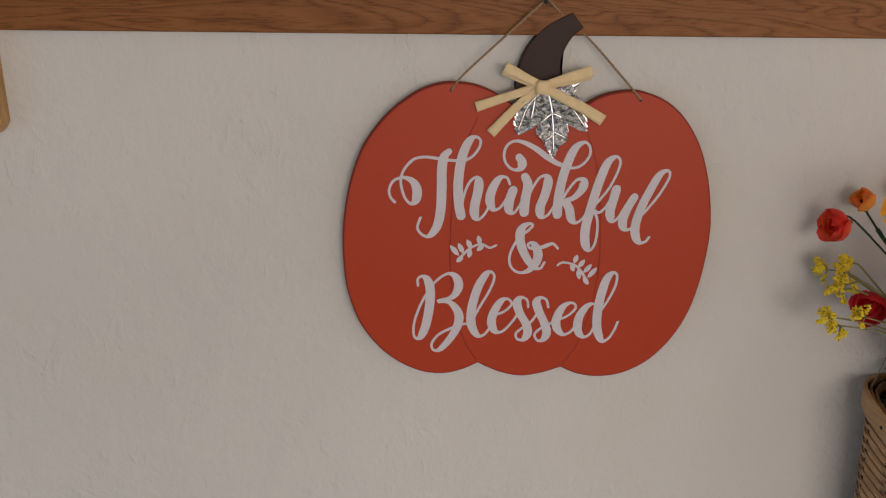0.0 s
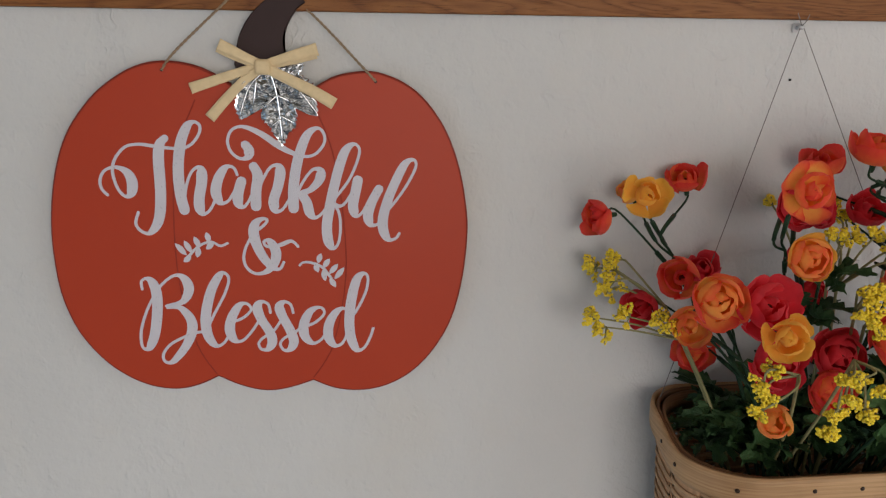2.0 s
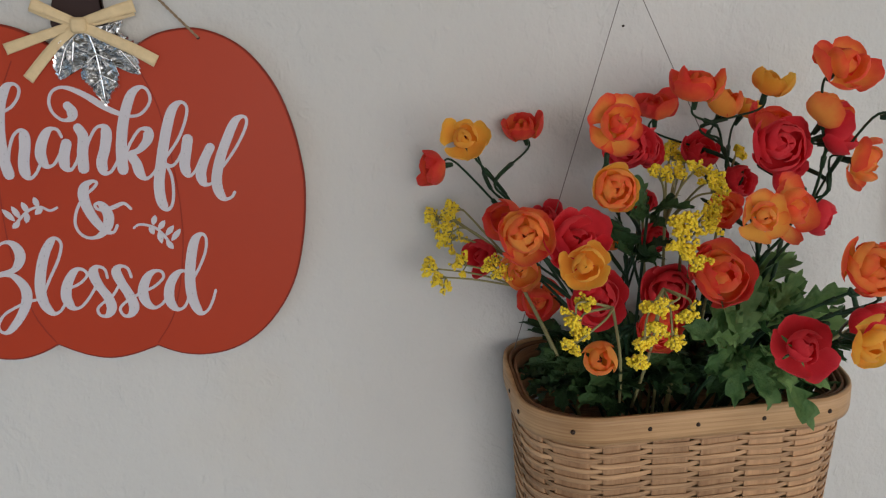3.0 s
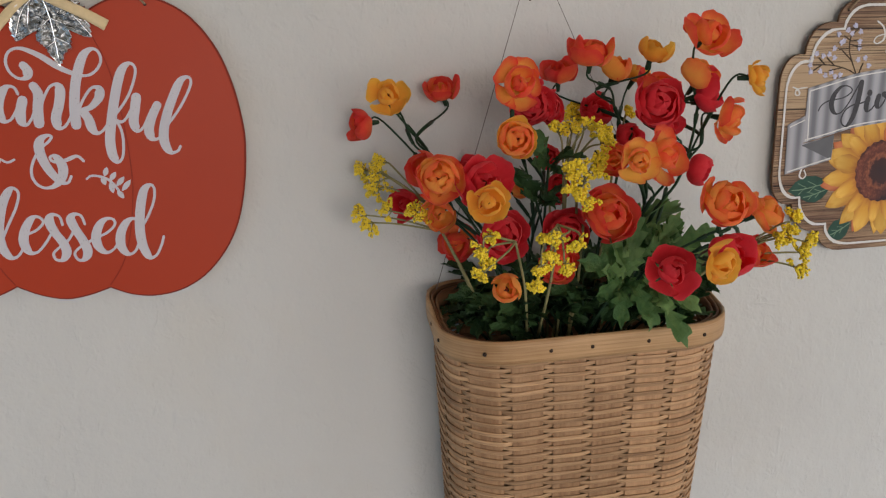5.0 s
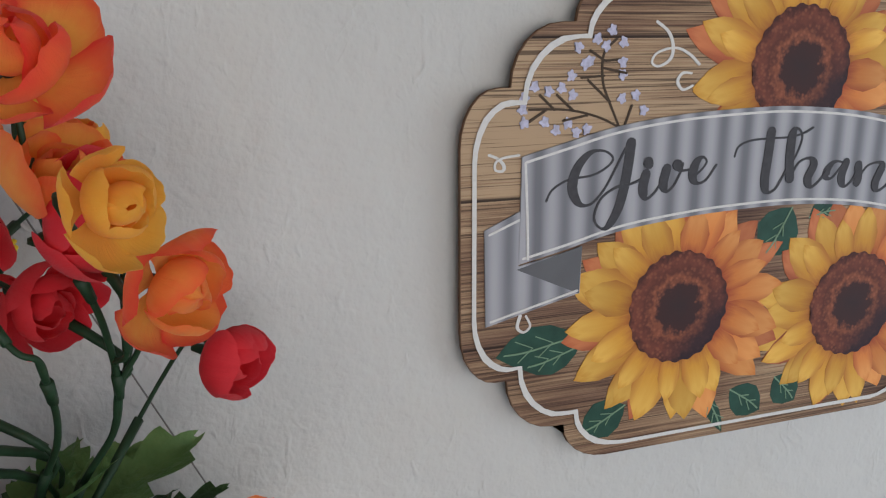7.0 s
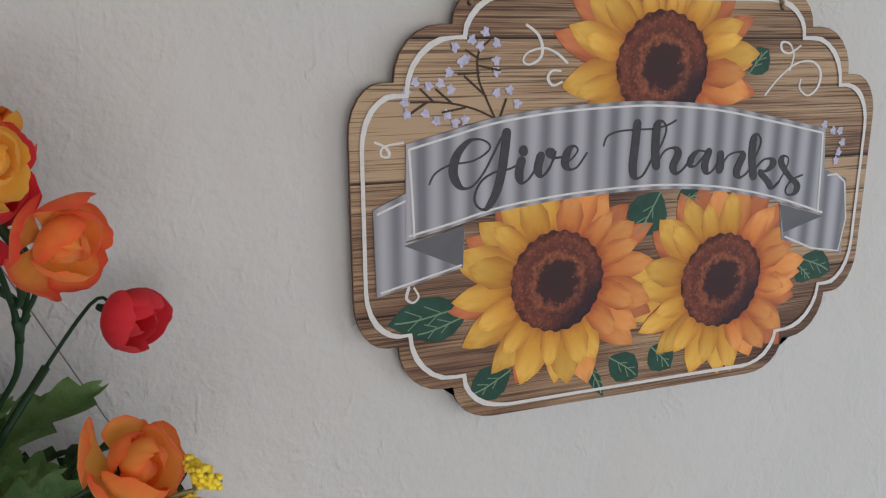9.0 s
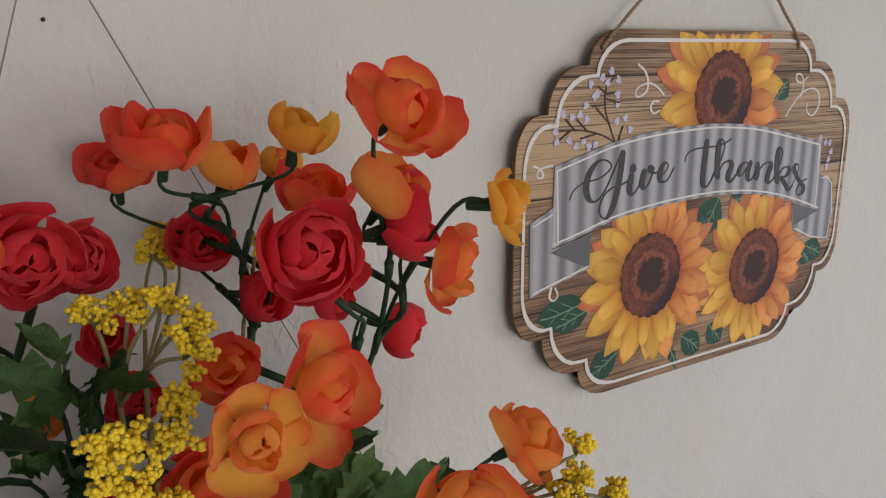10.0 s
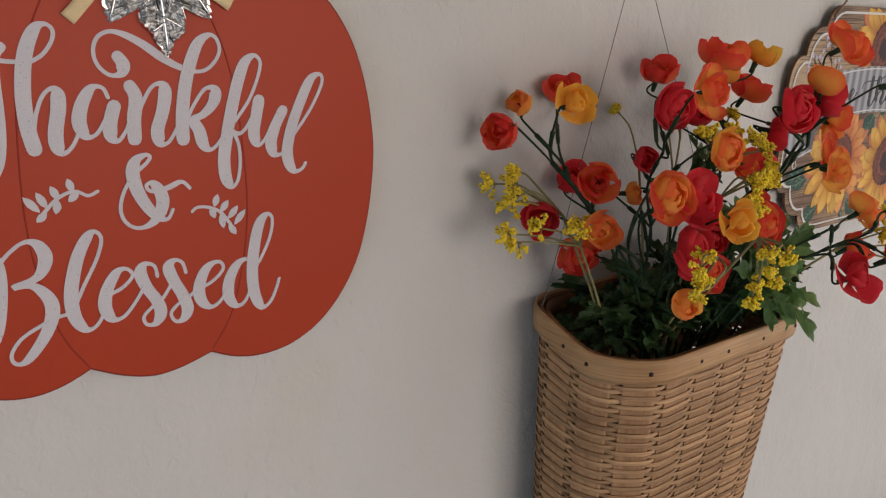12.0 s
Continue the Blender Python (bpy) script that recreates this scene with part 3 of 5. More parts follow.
big("a", [[(-16.6, 44.9), (-19.2, 50.3), (-24.9, 50.2), (-30.3, 42.1), (-32.6, 32.2), (-29.6, 24.5), (-24.3, 25.4), (-18.9, 33.2), (-14.4, 40.4)], [(-13.9, 40), (-16.7, 30.9), (-16.7, 23.6), (-13.2, 20.9), (-9.1, 25.5), (-6.4, 31)]], 0.00016)
big("n", [[(-4.6, 50.8), (-1.9, 44.1), (-3.7, 32.4), (-4.2, 21.4)], [(-2.8, 29.6), (1.2, 40.1), (7, 49.6), (12.3, 51.4), (14.5, 46.5), (12.3, 35.6), (8.8, 25.2), (10.2, 17.8), (14.7, 18.3), (19.6, 25.2), (23.1, 32.5)]], 0)
big("k", [[(-9.8, 66.8), (-7.2, 62.4), (-9, 57.5), (-14.7, 57), (-20.4, 62.2), (-22.1, 69.7), (-19.4, 76.8), (-13.2, 79.9), (-5.4, 78.3), (4.3, 73.1), (13.1, 66.6), (21.1, 61.8), (30, 58.3), (38, 58.4), (44.2, 62.9), (47.7, 69.6), (46.2, 76.2), (41.8, 78.4), (35.2, 73.9), (30, 62.8), (26.1, 49.3), (23.6, 33.5), (23.2, 19.3)], [(26.3, 30.7), (31.6, 40.3), (38.2, 48.1), (43.6, 47.2), (42.8, 40.4), (36.6, 33.5), (30.3, 29.9), (33.1, 23.5), (35, 15.6), (39.1, 12), (44.5, 15.7), (49.8, 23.6)]], 8e-05)
big("f", [[(49.9, 22.2), (57, 30), (64.9, 40.6), (70.8, 53.3), (72.8, 62.7), (69.1, 66.7), (63, 62.6), (58.3, 51.8), (53.7, 35.9), (49.9, 19.9), (47.4, 6), (48.1, -6.2), (51.9, -11.9), (55.9, -7.1), (57.5, 5.1), (56.3, 16.2), (51.2, 25.4)], [(51.2, 22.6), (57.6, 20.4), (62.1, 23.6), (66.5, 30.5)]], 0.00016)
big("u", [[(71.2, 39.7), (69.2, 30.6), (67.2, 20), (69.6, 13), (74.1, 15.4), (79.8, 25.6), (84.1, 33)], [(86.8, 33), (81.7, 23.7), (78.3, 13.1), (80.4, 6.1), (85.4, 6.1), (89.8, 12.7)]], 0)
big("l", [[(89.8, 12.7), (98.6, 22.9), (107.3, 34.9), (114.4, 48.7), (113.3, 54.6), (106.6, 51.8), (99.4, 38.6), (93.1, 23.8), (89.4, 9.4), (90.2, -0.4), (94.1, -6.1), (99.2, -5.1), (101.8, -1.3)]], 8e-05)
big("&", [[(25.3, -10), (20.7, -5.8), (13.4, -8.2), (6.6, -10.1), (1.6, -9.1), (0.2, -5.9), (3.4, -4.9), (7, -9.1), (8.9, -15.7), (6.6, -23.8), (0.2, -29.5), (-7.1, -30.4), (-13, -26.1), (-15.2, -18.6), (-12.9, -9.2), (-7, 0.2), (0.7, 6.7), (3.4, 10.4), (0.7, 11.8), (-4.7, 9), (-7, 2), (-4.8, -9.2), (0.7, -20), (6.2, -26.1), (11.2, -27.1), (14.4, -21.9)]], 0.00016)
big("B", [[(-90.8, -40.4), (-91, -34.7), (-87.3, -32.3), (-83, -35.6), (-80.6, -45.2), (-81.5, -60.5), (-84.8, -77.6), (-89.7, -87.4), (-94.2, -85.9), (-94.3, -74.1), (-89.7, -59.6), (-83.3, -47.1), (-75.8, -36.6), (-66.6, -30.4), (-59.9, -32.8), (-56.9, -41.4), (-62.1, -51), (-74.1, -54.8), (-64.5, -55.8), (-57.4, -64.5), (-56.7, -74.3), (-62.1, -86.5), (-72.1, -98.4), (-78.1, -98.8), (-79.3, -92.9), (-73.6, -85), (-62.8, -79.2), (-54.5, -76.2), (-46.6, -75.3)]], 0)
big("l", [[(-46.2, -75.3), (-39, -60.7), (-31, -46.2), (-27.2, -34.7), (-29.9, -29.5), (-34.5, -31.9), (-41, -43.8), (-45.9, -63.1), (-45.3, -77.8), (-39.9, -86.7), (-33.8, -85.2), (-27.7, -75.9)]], 8e-05)
big("e", [[(-26.7, -68.5), (-17.9, -65.1), (-11.8, -58.8), (-15, -54), (-20.6, -55.4), (-26.7, -65.1), (-28.6, -75.4), (-25, -83.3), (-19, -83.3), (-11.9, -76), (-5.9, -67.1)]], 0.00016)
big("s", [[(2.5, -61.8), (1.1, -55), (-4, -53), (-7.2, -57.9), (-4.5, -67.1), (1.1, -77), (2.9, -85.4), (-0.8, -91.4), (-5.9, -90.9), (-7.3, -85.9), (-3.1, -81.4), (4.3, -76.5), (9.9, -68.7)]], 0)
big("s", [[(19.7, -62.3), (17.8, -55.5), (13.1, -53.5), (9.4, -57.4), (11.8, -65.7), (16.9, -76.6), (19.3, -86), (16.1, -92), (11.4, -92.5), (9, -87), (13.2, -82), (20.7, -78.1), (27.2, -72.7)]], 8e-05)
big("e", [[(27.7, -74.2), (36.1, -70.8), (43, -64.4), (42, -59.5), (36.9, -59), (31.3, -63.4), (27.2, -73.2), (28.2, -82.1), (33.9, -87.6), (40.5, -84.7), (46, -76.7)]], 0.00016)
big("d", [[(63.1, -63.5), (57.9, -60), (51.9, -63.4), (46.9, -72.3), (46.1, -83.2), (51, -90.2), (57.1, -87.8), (62, -76.8)], [(63.3, -68.9), (69.6, -59.6), (75.8, -46.4), (77.4, -35.7), (74.1, -32.3), (68.6, -37.6), (64.3, -53.7), (62.4, -70.9), (63.6, -84.8), (68.1, -94.4), (73.8, -92.4), (78.3, -84.4), (80.9, -76.9)]], 0)


def drop_leaf(bm, tip, foot, width, depth):
    """A small painted leaf: pointed at both ends."""
    a, b = np.array(tip) / 1000, np.array(foot) / 1000
    d = (b - a) / np.linalg.norm(b - a)
    side = np.array([-d[1], d[0]])
    pts = [a + (b - a) * v + side * s * width * math.sin(math.pi * v) ** 0.8 for s in (1, -1) for v in ((0, 0.2, 0.45, 0.7, 0.9, 1) if s == 1 else (0.9, 0.7, 0.45, 0.2))]
    plate(bm, [tuple(p) for p in pts], depth + 0.0005, depth)


def sprig(stem, leaves):
    twig = part("painted_sprig", stroke(bmesh.new(), mm(stem), 0.0022, 0.0018, -0.01032), GLITTER, pumpkin, "white glitter painted leaf sprig", smooth=False)
    for i, (tip, foot) in enumerate(leaves):
        bm = bmesh.new()
        drop_leaf(bm, tip, foot, 0.0022, -0.01040 - 0.00005 * i)
        part("leaf", bm, GLITTER, twig, smooth=False)

sprig([(-26.5, -6.5), (-31.9, -8.4), (-38.6, -5.2), (-47.7, -8.4), (-56.8, -17.4)], [((-64.6, -5.7), (-56.8, -15)), ((-57.9, -3.8), (-53.1, -13.1)), ((-50.6, -1), (-46.8, -9.4)), ((-41.6, 2.3), (-39.5, -5.6)), ((-59.2, -20.2), (-53.6, -15.5)), ((-49.2, -16.9), (-47.2, -9.4)), ((-42.3, -10.8), (-36.4, -5.6))])
sprig([(25.9, -24.8), (29.5, -22.5), (36.4, -23.4), (43.4, -27.2), (49.6, -35.8)], [((42.3, -15.8), (39.7, -23.4)), ((48.8, -20.1), (43.4, -27.2)), ((54.9, -24.3), (48.1, -32)), ((59.6, -27.2), (51.9, -36.3)), ((39.8, -30.6), (37.4, -23.4)), ((45, -37.8), (43.4, -28.2)), ((52.9, -42.6), (48.2, -35.4))])

# pressed metal leaf
LEAF_EDGE = mm([(8.6, 123.3), (-0.9, 116), (-10.7, 111.2), (-13.8, 103.1), (-15.6, 93.2), (-12.6, 84.2), (-5.7, 88.6), (-0.5, 95.5), (3.6, 103.5), (2.3, 84.5), (8.7, 79.2), (12.6, 72.3), (17.5, 65.3), (21.4, 72.8), (28.4, 79.9), (28.2, 89.5), (26.6, 102.5), (30.8, 95.5), (37, 88.3), (43.6, 87.5), (42.6, 97.8), (37.7, 105.9), (41.1, 111.1), (31, 117.3), (35.2, 125), (22.3, 122.7)])
bm = bmesh.new()
edge = []
for p, q in zip(LEAF_EDGE, LEAF_EDGE[1:] + LEAF_EDGE[:1]):
    d = q - p
    out = np.array([d[1], -d[0]]) / (np.linalg.norm(d) + 1e-9)
    edge += [p, p + d * 0.30 - out * 0.0007, p + d * 0.36 + out * 0.0007, p + d * 0.68 - out * 0.0005, p + d * 0.74 + out * 0.0006]
middle = np.array([0.0145, 0.099])
rings = []
for k, (s, y) in enumerate(((1.0, -0.0112), (0.95, -0.0122), (0.6, -0.0124), (0.3, -0.0121))):
    rings.append([bm.verts.new((middle[0] + (p[0] - middle[0]) * s, y + 0.0009 * math.sin(i * 0.31 + k * 1.7), middle[1] + (p[1] - middle[1]) * s)) for i, p in enumerate(edge)])
for a, b in zip(rings, rings[1:]):
    for i in range(len(edge)):
        bm.faces.new((a[i], a[(i + 1) % len(edge)], b[(i + 1) % len(edge)], b[i])).material_index = 1 if a is rings[0] else 0
bm.faces.new(rings[-1])
metal_leaf = part("metal_leaf", bm, SILVER, pumpkin, "shiny pressed silver metal leaf", smooth=False, edge=SILVER_GLINT)


def vein(points):
    part("vein", tube(bmesh.new(), [(x / 1000, -0.0124, z / 1000) for x, z in points], 0.0009, 0.0005, sides=6), SILVER_GLINT, metal_leaf)

vein([(9.5, 121.2), (14.7, 102.2), (17.5, 67.1)])
vein([(9.5, 121.2), (-4.3, 108.3), (-12.6, 85.9)])
vein([(10.8, 117), (28.1, 107.9), (42.7, 89.2)])
vein([(14.7, 102.2), (25.2, 97.2)])
vein([(15.6, 88), (27, 82.1)])
vein([(14.7, 102.2), (5.2, 93.5)])
vein([(16.5, 85), (8.7, 79.2)])
vein([(0.9, 113.5), (-2.2, 95.5)])


def ribbon(bm, points, width0, width1, crease=0.0012):
    """A flat strip of raffia along points (x, y, z) in millimetres, lying in the wall's plane."""
    line = spline([(x / 1000, y / 1000, z / 1000) for x, y, z in points], 6)
    n = len(line)
    normals = flat_normals([p[[0, 2]] for p in line])
    rows = []
    for i, (p, q) in enumerate(zip(line, normals)):
        w = (width0 + (width1 - width0) * i / (n - 1)) / 2000
        row = []
        for s in (-1, -0.4, 0.1, 0.55, 1):
            y = p[1] + crease * (0.35 * math.sin(s * 5 + i * 0.35)) * 0.6
            row.append((p[0] + q[0] * w * s, y, p[2] + q[1] * w * s))
        rows.append([bm.verts.new(r) for r in row] + [bm.verts.new((r[0], r[1] + 0.0007, r[2])) for r in row[::-1]])
    for a, b in zip(rows, rows[1:]):
        for k in range(10):
            bm.faces.new((a[k], b[k], b[(k + 1) % 10], a[(k + 1) % 10]))
    bm.faces.new(rows[0])
    bm.faces.new(rows[-1][::-1])
    return bm


bow = part("bow", box(bmesh.new(), (0.0002, -0.0168, 0.1165), (0.0112, -0.0115, 0.1275), 0.0024), RAFFIA, pumpkin, "pale raffia bow knot")
part("loop", ribbon(bmesh.new(), [(4.5, -13.8, 124), (-7.5, -14.6, 129.5), (-15.5, -15, 133.5), (-24, -15, 137.5)], 5.5, 8.5), RAFFIA, bow)
part("loop", ribbon(bmesh.new(), [(4.5, -12.6, 122), (-7.5, -12.6, 126.5), (-15.5, -12.44, 130), (-25, -13.8, 135)], 4.5, 6), RAFFIA, bow)
part("loop", ribbon(bmesh.new(), [(7.5, -13.8, 124), (20.5, -14.6, 128), (32.5, -15, 131.5), (44.5, -14.6, 134.5)], 5.5, 9), RAFFIA, bow)
part("loop", ribbon(bmesh.new(), [(7.5, -12.6, 122), (20.5, -12.6, 125), (32.5, -12.44, 128), (43.5, -13, 131)], 4.5, 6.5), RAFFIA, bow)
part("tail", ribbon(bmesh.new(), [(4.5, -12.6, 123), (-14.5, -13, 117), (-31.5, -12.6, 111.5), (-45.5, -12.2, 107)], 6, 8), RAFFIA, bow)
part("tail", ribbon(bmesh.new(), [(3.5, -12.76, 121), (-9.5, -13.08, 111), (-21.5, -12.6, 99), (-33.5, -11.8, 86)], 6, 8), RAFFIA, bow)
part("tail", ribbon(bmesh.new(), [(8.5, -14.2, 121), (22.5, -14.6, 114), (40.5, -14.2, 105), (55.5, -13.4, 96)], 7, 9), RAFFIA, bow)
part("hanging_twine", twine(bmesh.new(), [(-0.0647, -0.0105, 0.1195), (-0.055, -0.011, 0.132), (-0.02, -0.0125, 0.164), (0.0045, -0.0155, 0.1862), (0.0072, -0.0155, 0.1868), (0.018, -0.0075, 0.178), (0.045, -0.0075, 0.155), (0.080, -0.011, 0.118), (0.0855, -0.0105, 0.1120)], 0.0010), TWINE, pumpkin, "brown jute twine", smooth=True)
# Dark discs on the board's face stand in for the shade in the holes.
for x, z in ((-0.0647, 0.1198), (0.0855, 0.1118)):
    part("hole", tube(bmesh.new(), [(x, -0.0098, z), (x, -0.01025, z)], 0.0012, sides=12, smooth=1), STEM_BROWN, pumpkin, "small drilled hole")

# ---- the plank sign ----
plaque = thing("thanks_sign", (0.8993, 0.0035, 1.568), "scalloped wood-print sign with sunflowers and a grey banner", "sign")
plaque.scale = (1.066, 1, 1.055)


def scallop(inset):
    """The outline with three eased steps at every corner."""
    d = inset
    quarter = [(0, 118.5 - d), (84 - d, 118.5 - d)]
    for (x0, z0), (x1, z1) in (((88, 118.5), (112.5, 97.5)), ((118.5, 97.5), (143.2, 69.5)), ((149, 69.5), (166.6, 43))):
        quarter += [(x0 - d + (x1 - x0) * math.sin(a), z1 - d + (z0 - z1) * math.cos(a)) for a in (0.0, 0.26, 0.52, 0.78, 1.05, 1.31, 1.57)]
    quarter.append((166.6 - d, 0))
    full = quarter + [(x, -z) for x, z in quarter[-2:0:-1]]
    full += [(-x, -z) for x, z in quarter[:-1]] + [(-x, z) for x, z in quarter[::-1][:-1]]
    clean = []
    for p in full:
        if not clean or math.dist(p, clean[-1]) > 0.05:
            clean.append(p)
    return mm([(x + 1.0, z) for x, z in clean])


part("board", plate(bmesh.new(), [np.array(p) for p in scallop(0)], -0.0112, -0.0140, 0.0003, True), PLANKS, plaque, "weathered plank print on thick board", smooth=False, edge=PLANK_EDGE)
part("felt_pad", box(bmesh.new(), (-0.012, -0.0114, -0.10), (0.012, -0.0038, -0.08)), STEM_BROWN, plaque, "small pad between the board and the wall", smooth=False)
rim_line = scallop(5.4)
bm = bmesh.new()
inner = [np.array(p) for p in scallop(7.5)]
outer = [np.array(p) for p in rim_line]
a = [bm.verts.new((p[0], -0.01482, p[1] + 0.00025 * math.sin(i * 2.1))) for i, p in enumerate(outer)]
b = [bm.verts.new((p[0], -0.01482, p[1] + 0.00025 * math.sin(i * 1.3))) for i, p in enumerate(inner)]
for i in range(len(a)):
    bm.faces.new((a[i], b[i], b[(i + 1) % len(a)], a[(i + 1) % len(a)]))
part("border_line", bm, LINE_WHITE, plaque, "white brushed border line", smooth=False)
# Each hole is a dark disc coloured like its shade, not bored through.
for x in (-0.1023, 0.0899):
    part("hole", tube(bmesh.new(), [(x, -0.0139, 0.1078), (x, -0.01435, 0.1078)], 0.0014, sides=12, smooth=1), STEM_BROWN, plaque, "small drilled hole")
part("hanging_twine", twine(bmesh.new(), [(-0.1023, -0.0145, 0.1078), (-0.095, -0.016, 0.116), (-0.06, -0.014, 0.146), (0.0072, -0.0145, 0.2030), (0.0092, -0.0145, 0.2030), (0.058, -0.014, 0.144), (0.084, -0.016, 0.116), (0.0899, -0.0145, 0.1072)], 0.0012), TWINE, plaque, "brown jute twine")


def sun_petal_mesh(mat):
    """A painted petal of unit length, pointed, from its foot up."""
    bm = bmesh.new()
    side = [(0.0, 0.10), (0.25, 0.20), (0.5, 0.235), (0.75, 0.17), (0.92, 0.065)]
    pts = [(w, z) for z, w in side] + [(0.012, 1.0)] + [(-w, z) for z, w in side[::-1]]
    plate(bm, [np.array(p) for p in pts], 0.0004, 0.0)
    return link("petal", bm, mat, False)


SUN_MESHES = [sun_petal_mesh(m) for m in (SUN_YELLOW, SUN_ORANGE, SUN_RUST)]


def sunflower(x, z, disc, reach, top, warm):
    """A painted sunflower: two rings of petals round a seed head. warm: the side on which the petals turn orange."""
    rng = random.Random(int(x * 7 + 900))
    bm = bmesh.new()
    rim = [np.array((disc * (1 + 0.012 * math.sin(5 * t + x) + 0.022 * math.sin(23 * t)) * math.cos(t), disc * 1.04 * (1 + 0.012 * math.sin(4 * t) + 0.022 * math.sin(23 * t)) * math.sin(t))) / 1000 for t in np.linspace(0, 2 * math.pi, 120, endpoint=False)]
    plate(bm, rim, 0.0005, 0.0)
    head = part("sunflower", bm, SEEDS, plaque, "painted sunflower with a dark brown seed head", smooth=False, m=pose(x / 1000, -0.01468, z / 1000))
    for ring, count in ((0, 17), (1, 16), (2, 12)):
        for k in range(count):
            t = 2 * math.pi * (k + 0.33 * ring + rng.uniform(-0.16, 0.16)) / count
            far = reach * (1.04, 0.98, 0.86)[ring] * rng.uniform(0.9, 1.05)
            lift = z + far * math.sin(t)
            if lift > top:
                far = (top - z) / math.sin(t)
            if lift < -115:
                far = (-115 - z) / math.sin(t)
            if far < disc + 4:
                continue
            foot = disc * 0.86
            orange = math.cos(t - warm) > rng.uniform(0.0, 0.5)
            mesh = SUN_MESHES[2 if ring == 0 and rng.random() < 0.7 else (1 if orange else 0)]
            m = Matrix.Translation((foot * math.cos(t) / 1000, 0.00036 - 0.00012 * ring - 0.000004 * k, foot * math.sin(t) / 1000)) @ Matrix.Rotation(-t + math.pi / 2 + rng.uniform(-0.16, 0.16), 4, "Y")
            size = (far - foot) / 1000
            part("petal", mesh, None, head, m=m @ Matrix.Diagonal((min(size * 1.0, 0.035) * rng.uniform(0.95, 1.35), 1, size, 1)))


sunflower(11.7, 75.6, 29, 64, 117, 5.2)
sunflower(-49.2, -42.2, 28.5, 64, 200, 0.3)
sunflower(62.3, -52.9, 28.5, 63, 200, 0.2)


def print_leaf(foot, tip, width):
    """A painted green leaf with pale veins."""
    bm = bmesh.new()
    lift = 0.00002 * (abs(int(tip[0] * 7 + tip[1] * 3)) % 7)
    drop_leaf(bm, tip, foot, width, -0.01412 - lift)
    ob = part("printed_leaf", bm, PRINT_GREEN, plaque, "painted dark green leaf", smooth=False)
    bm = bmesh.new()
    a, b = np.array(foot), np.array(tip)
    side = np.array([-(b - a)[1], (b - a)[0]])
    stroke(bm, [a / 1000, (a * 0.4 + b * 0.6 + side * 0.03) / 1000, (a * 0.1 + b * 0.9) / 1000], 0.0009, 0.0008, -0.01428)
    for v in (0.3, 0.55):
        for s in (1, -1):
            stroke(bm, [(a + (b - a) * v) / 1000, (a + (b - a) * (v + 0.2) + side * s * 0.13) / 1000], 0.0005, 0.0005, -0.01428)
    part("vein", bm, PRINT_VEIN, ob, smooth=False)

print_leaf((-105.8, -50.7), (-148.1, -56.7), 0.011)
print_leaf((-103.9, -56.1), (-134.4, -64.4), 0.009)
print_leaf((-77, -92.1), (-101.7, -104.1), 0.011)
print_leaf((15.3, 4.8), (-0.2, -20.7), 0.014)
print_leaf((26.7, -1.4), (44.5, 1.6), 0.01)
print_leaf((-13.3, -93.2), (7.3, -108.2), 0.01)
print_leaf((15.1, -90), (30, -106), 0.01)
print_leaf((70.1, 71.1), (82.5, 84.9), 0.009)
print_leaf((122, -44.6), (147.2, -55.4), 0.01)
print_leaf((-30.5, -90.5), (-16.4, -117.7), 0.004)
print_leaf((119.9, -48.3), (131.8, -59.8), 0.008)


def curl(points):
    part("curl", stroke(bmesh.new(), mm(points), 0.0017, 0.0011, -0.01430), LINE_WHITE, plaque, "white painted curl", smooth=False)

curl([(-71, 97.4), (-64.7, 92.8), (-61.9, 86.1), (-63.2, 80.5), (-69, 77.5), (-72.7, 79.4), (-69.9, 83.7), (-60.8, 85.7), (-53.2, 82.9), (-47.4, 78.1)])
curl([(-51, 74), (-55.9, 74.1), (-58.4, 70.4), (-55.3, 66.5), (-50.1, 68.3)])
curl([(-152.2, 40.3), (-147.7, 38.3), (-145.1, 35.1), (-145.8, 32.8), (-149.1, 33.5), (-149, 36.9), (-145.1, 38.8), (-137.9, 39.6)])
curl([(-135.9, -36.8), (-137.3, -42.5), (-133.9, -45.3), (-130.7, -42.4), (-133.1, -37.1)])
curl([(83, 58.4), (91.5, 67.9), (102.6, 75.9), (114.6, 77.5), (121.7, 72), (121.4, 62.8), (114.6, 57.5), (107.7, 61.4), (107.6, 66.8)])
curl([(99.1, 72.4), (101, 81.2), (97.4, 87.6), (91.6, 88.4), (92.1, 84.1), (98, 82.3), (105.2, 86.5)])


bm = bmesh.new()
for i, line in enumerate(([(-88.2, 50.6), (-93.4, 61.3), (-97.4, 71.2), (-97.5, 83.3), (-91.3, 89.9)],
        [(-89, 50.6), (-99.6, 55.4), (-115.1, 59), (-133.5, 59.6)],
        [(-97, 73.7), (-108.4, 73)],
        [(-93.4, 61.9), (-105, 72)],
        [(-96.8, 80.3), (-104.4, 84.9)],
        [(-97.5, 80.3), (-89.5, 80.8)],
        [(-111.7, 58.5), (-120.2, 65.8)],
        [(-121.2, 59.2), (-128.5, 66)],
        [(-85.4, 50.5), (-82, 60)],
        [(-104.8, 56.2), (-116.8, 54.2)],
        [(-125.2, 59.3), (-133.5, 54.2)],
        [(-98.1, 77.3), (-85.8, 74.7)])):
    stroke(bm, mm(line), 0.0013, 0.0011, -0.01430 - 0.00003 * i, 0.00002)
part("printed_twig", bm, TWIG, plaque, "painted brown twig", smooth=False)


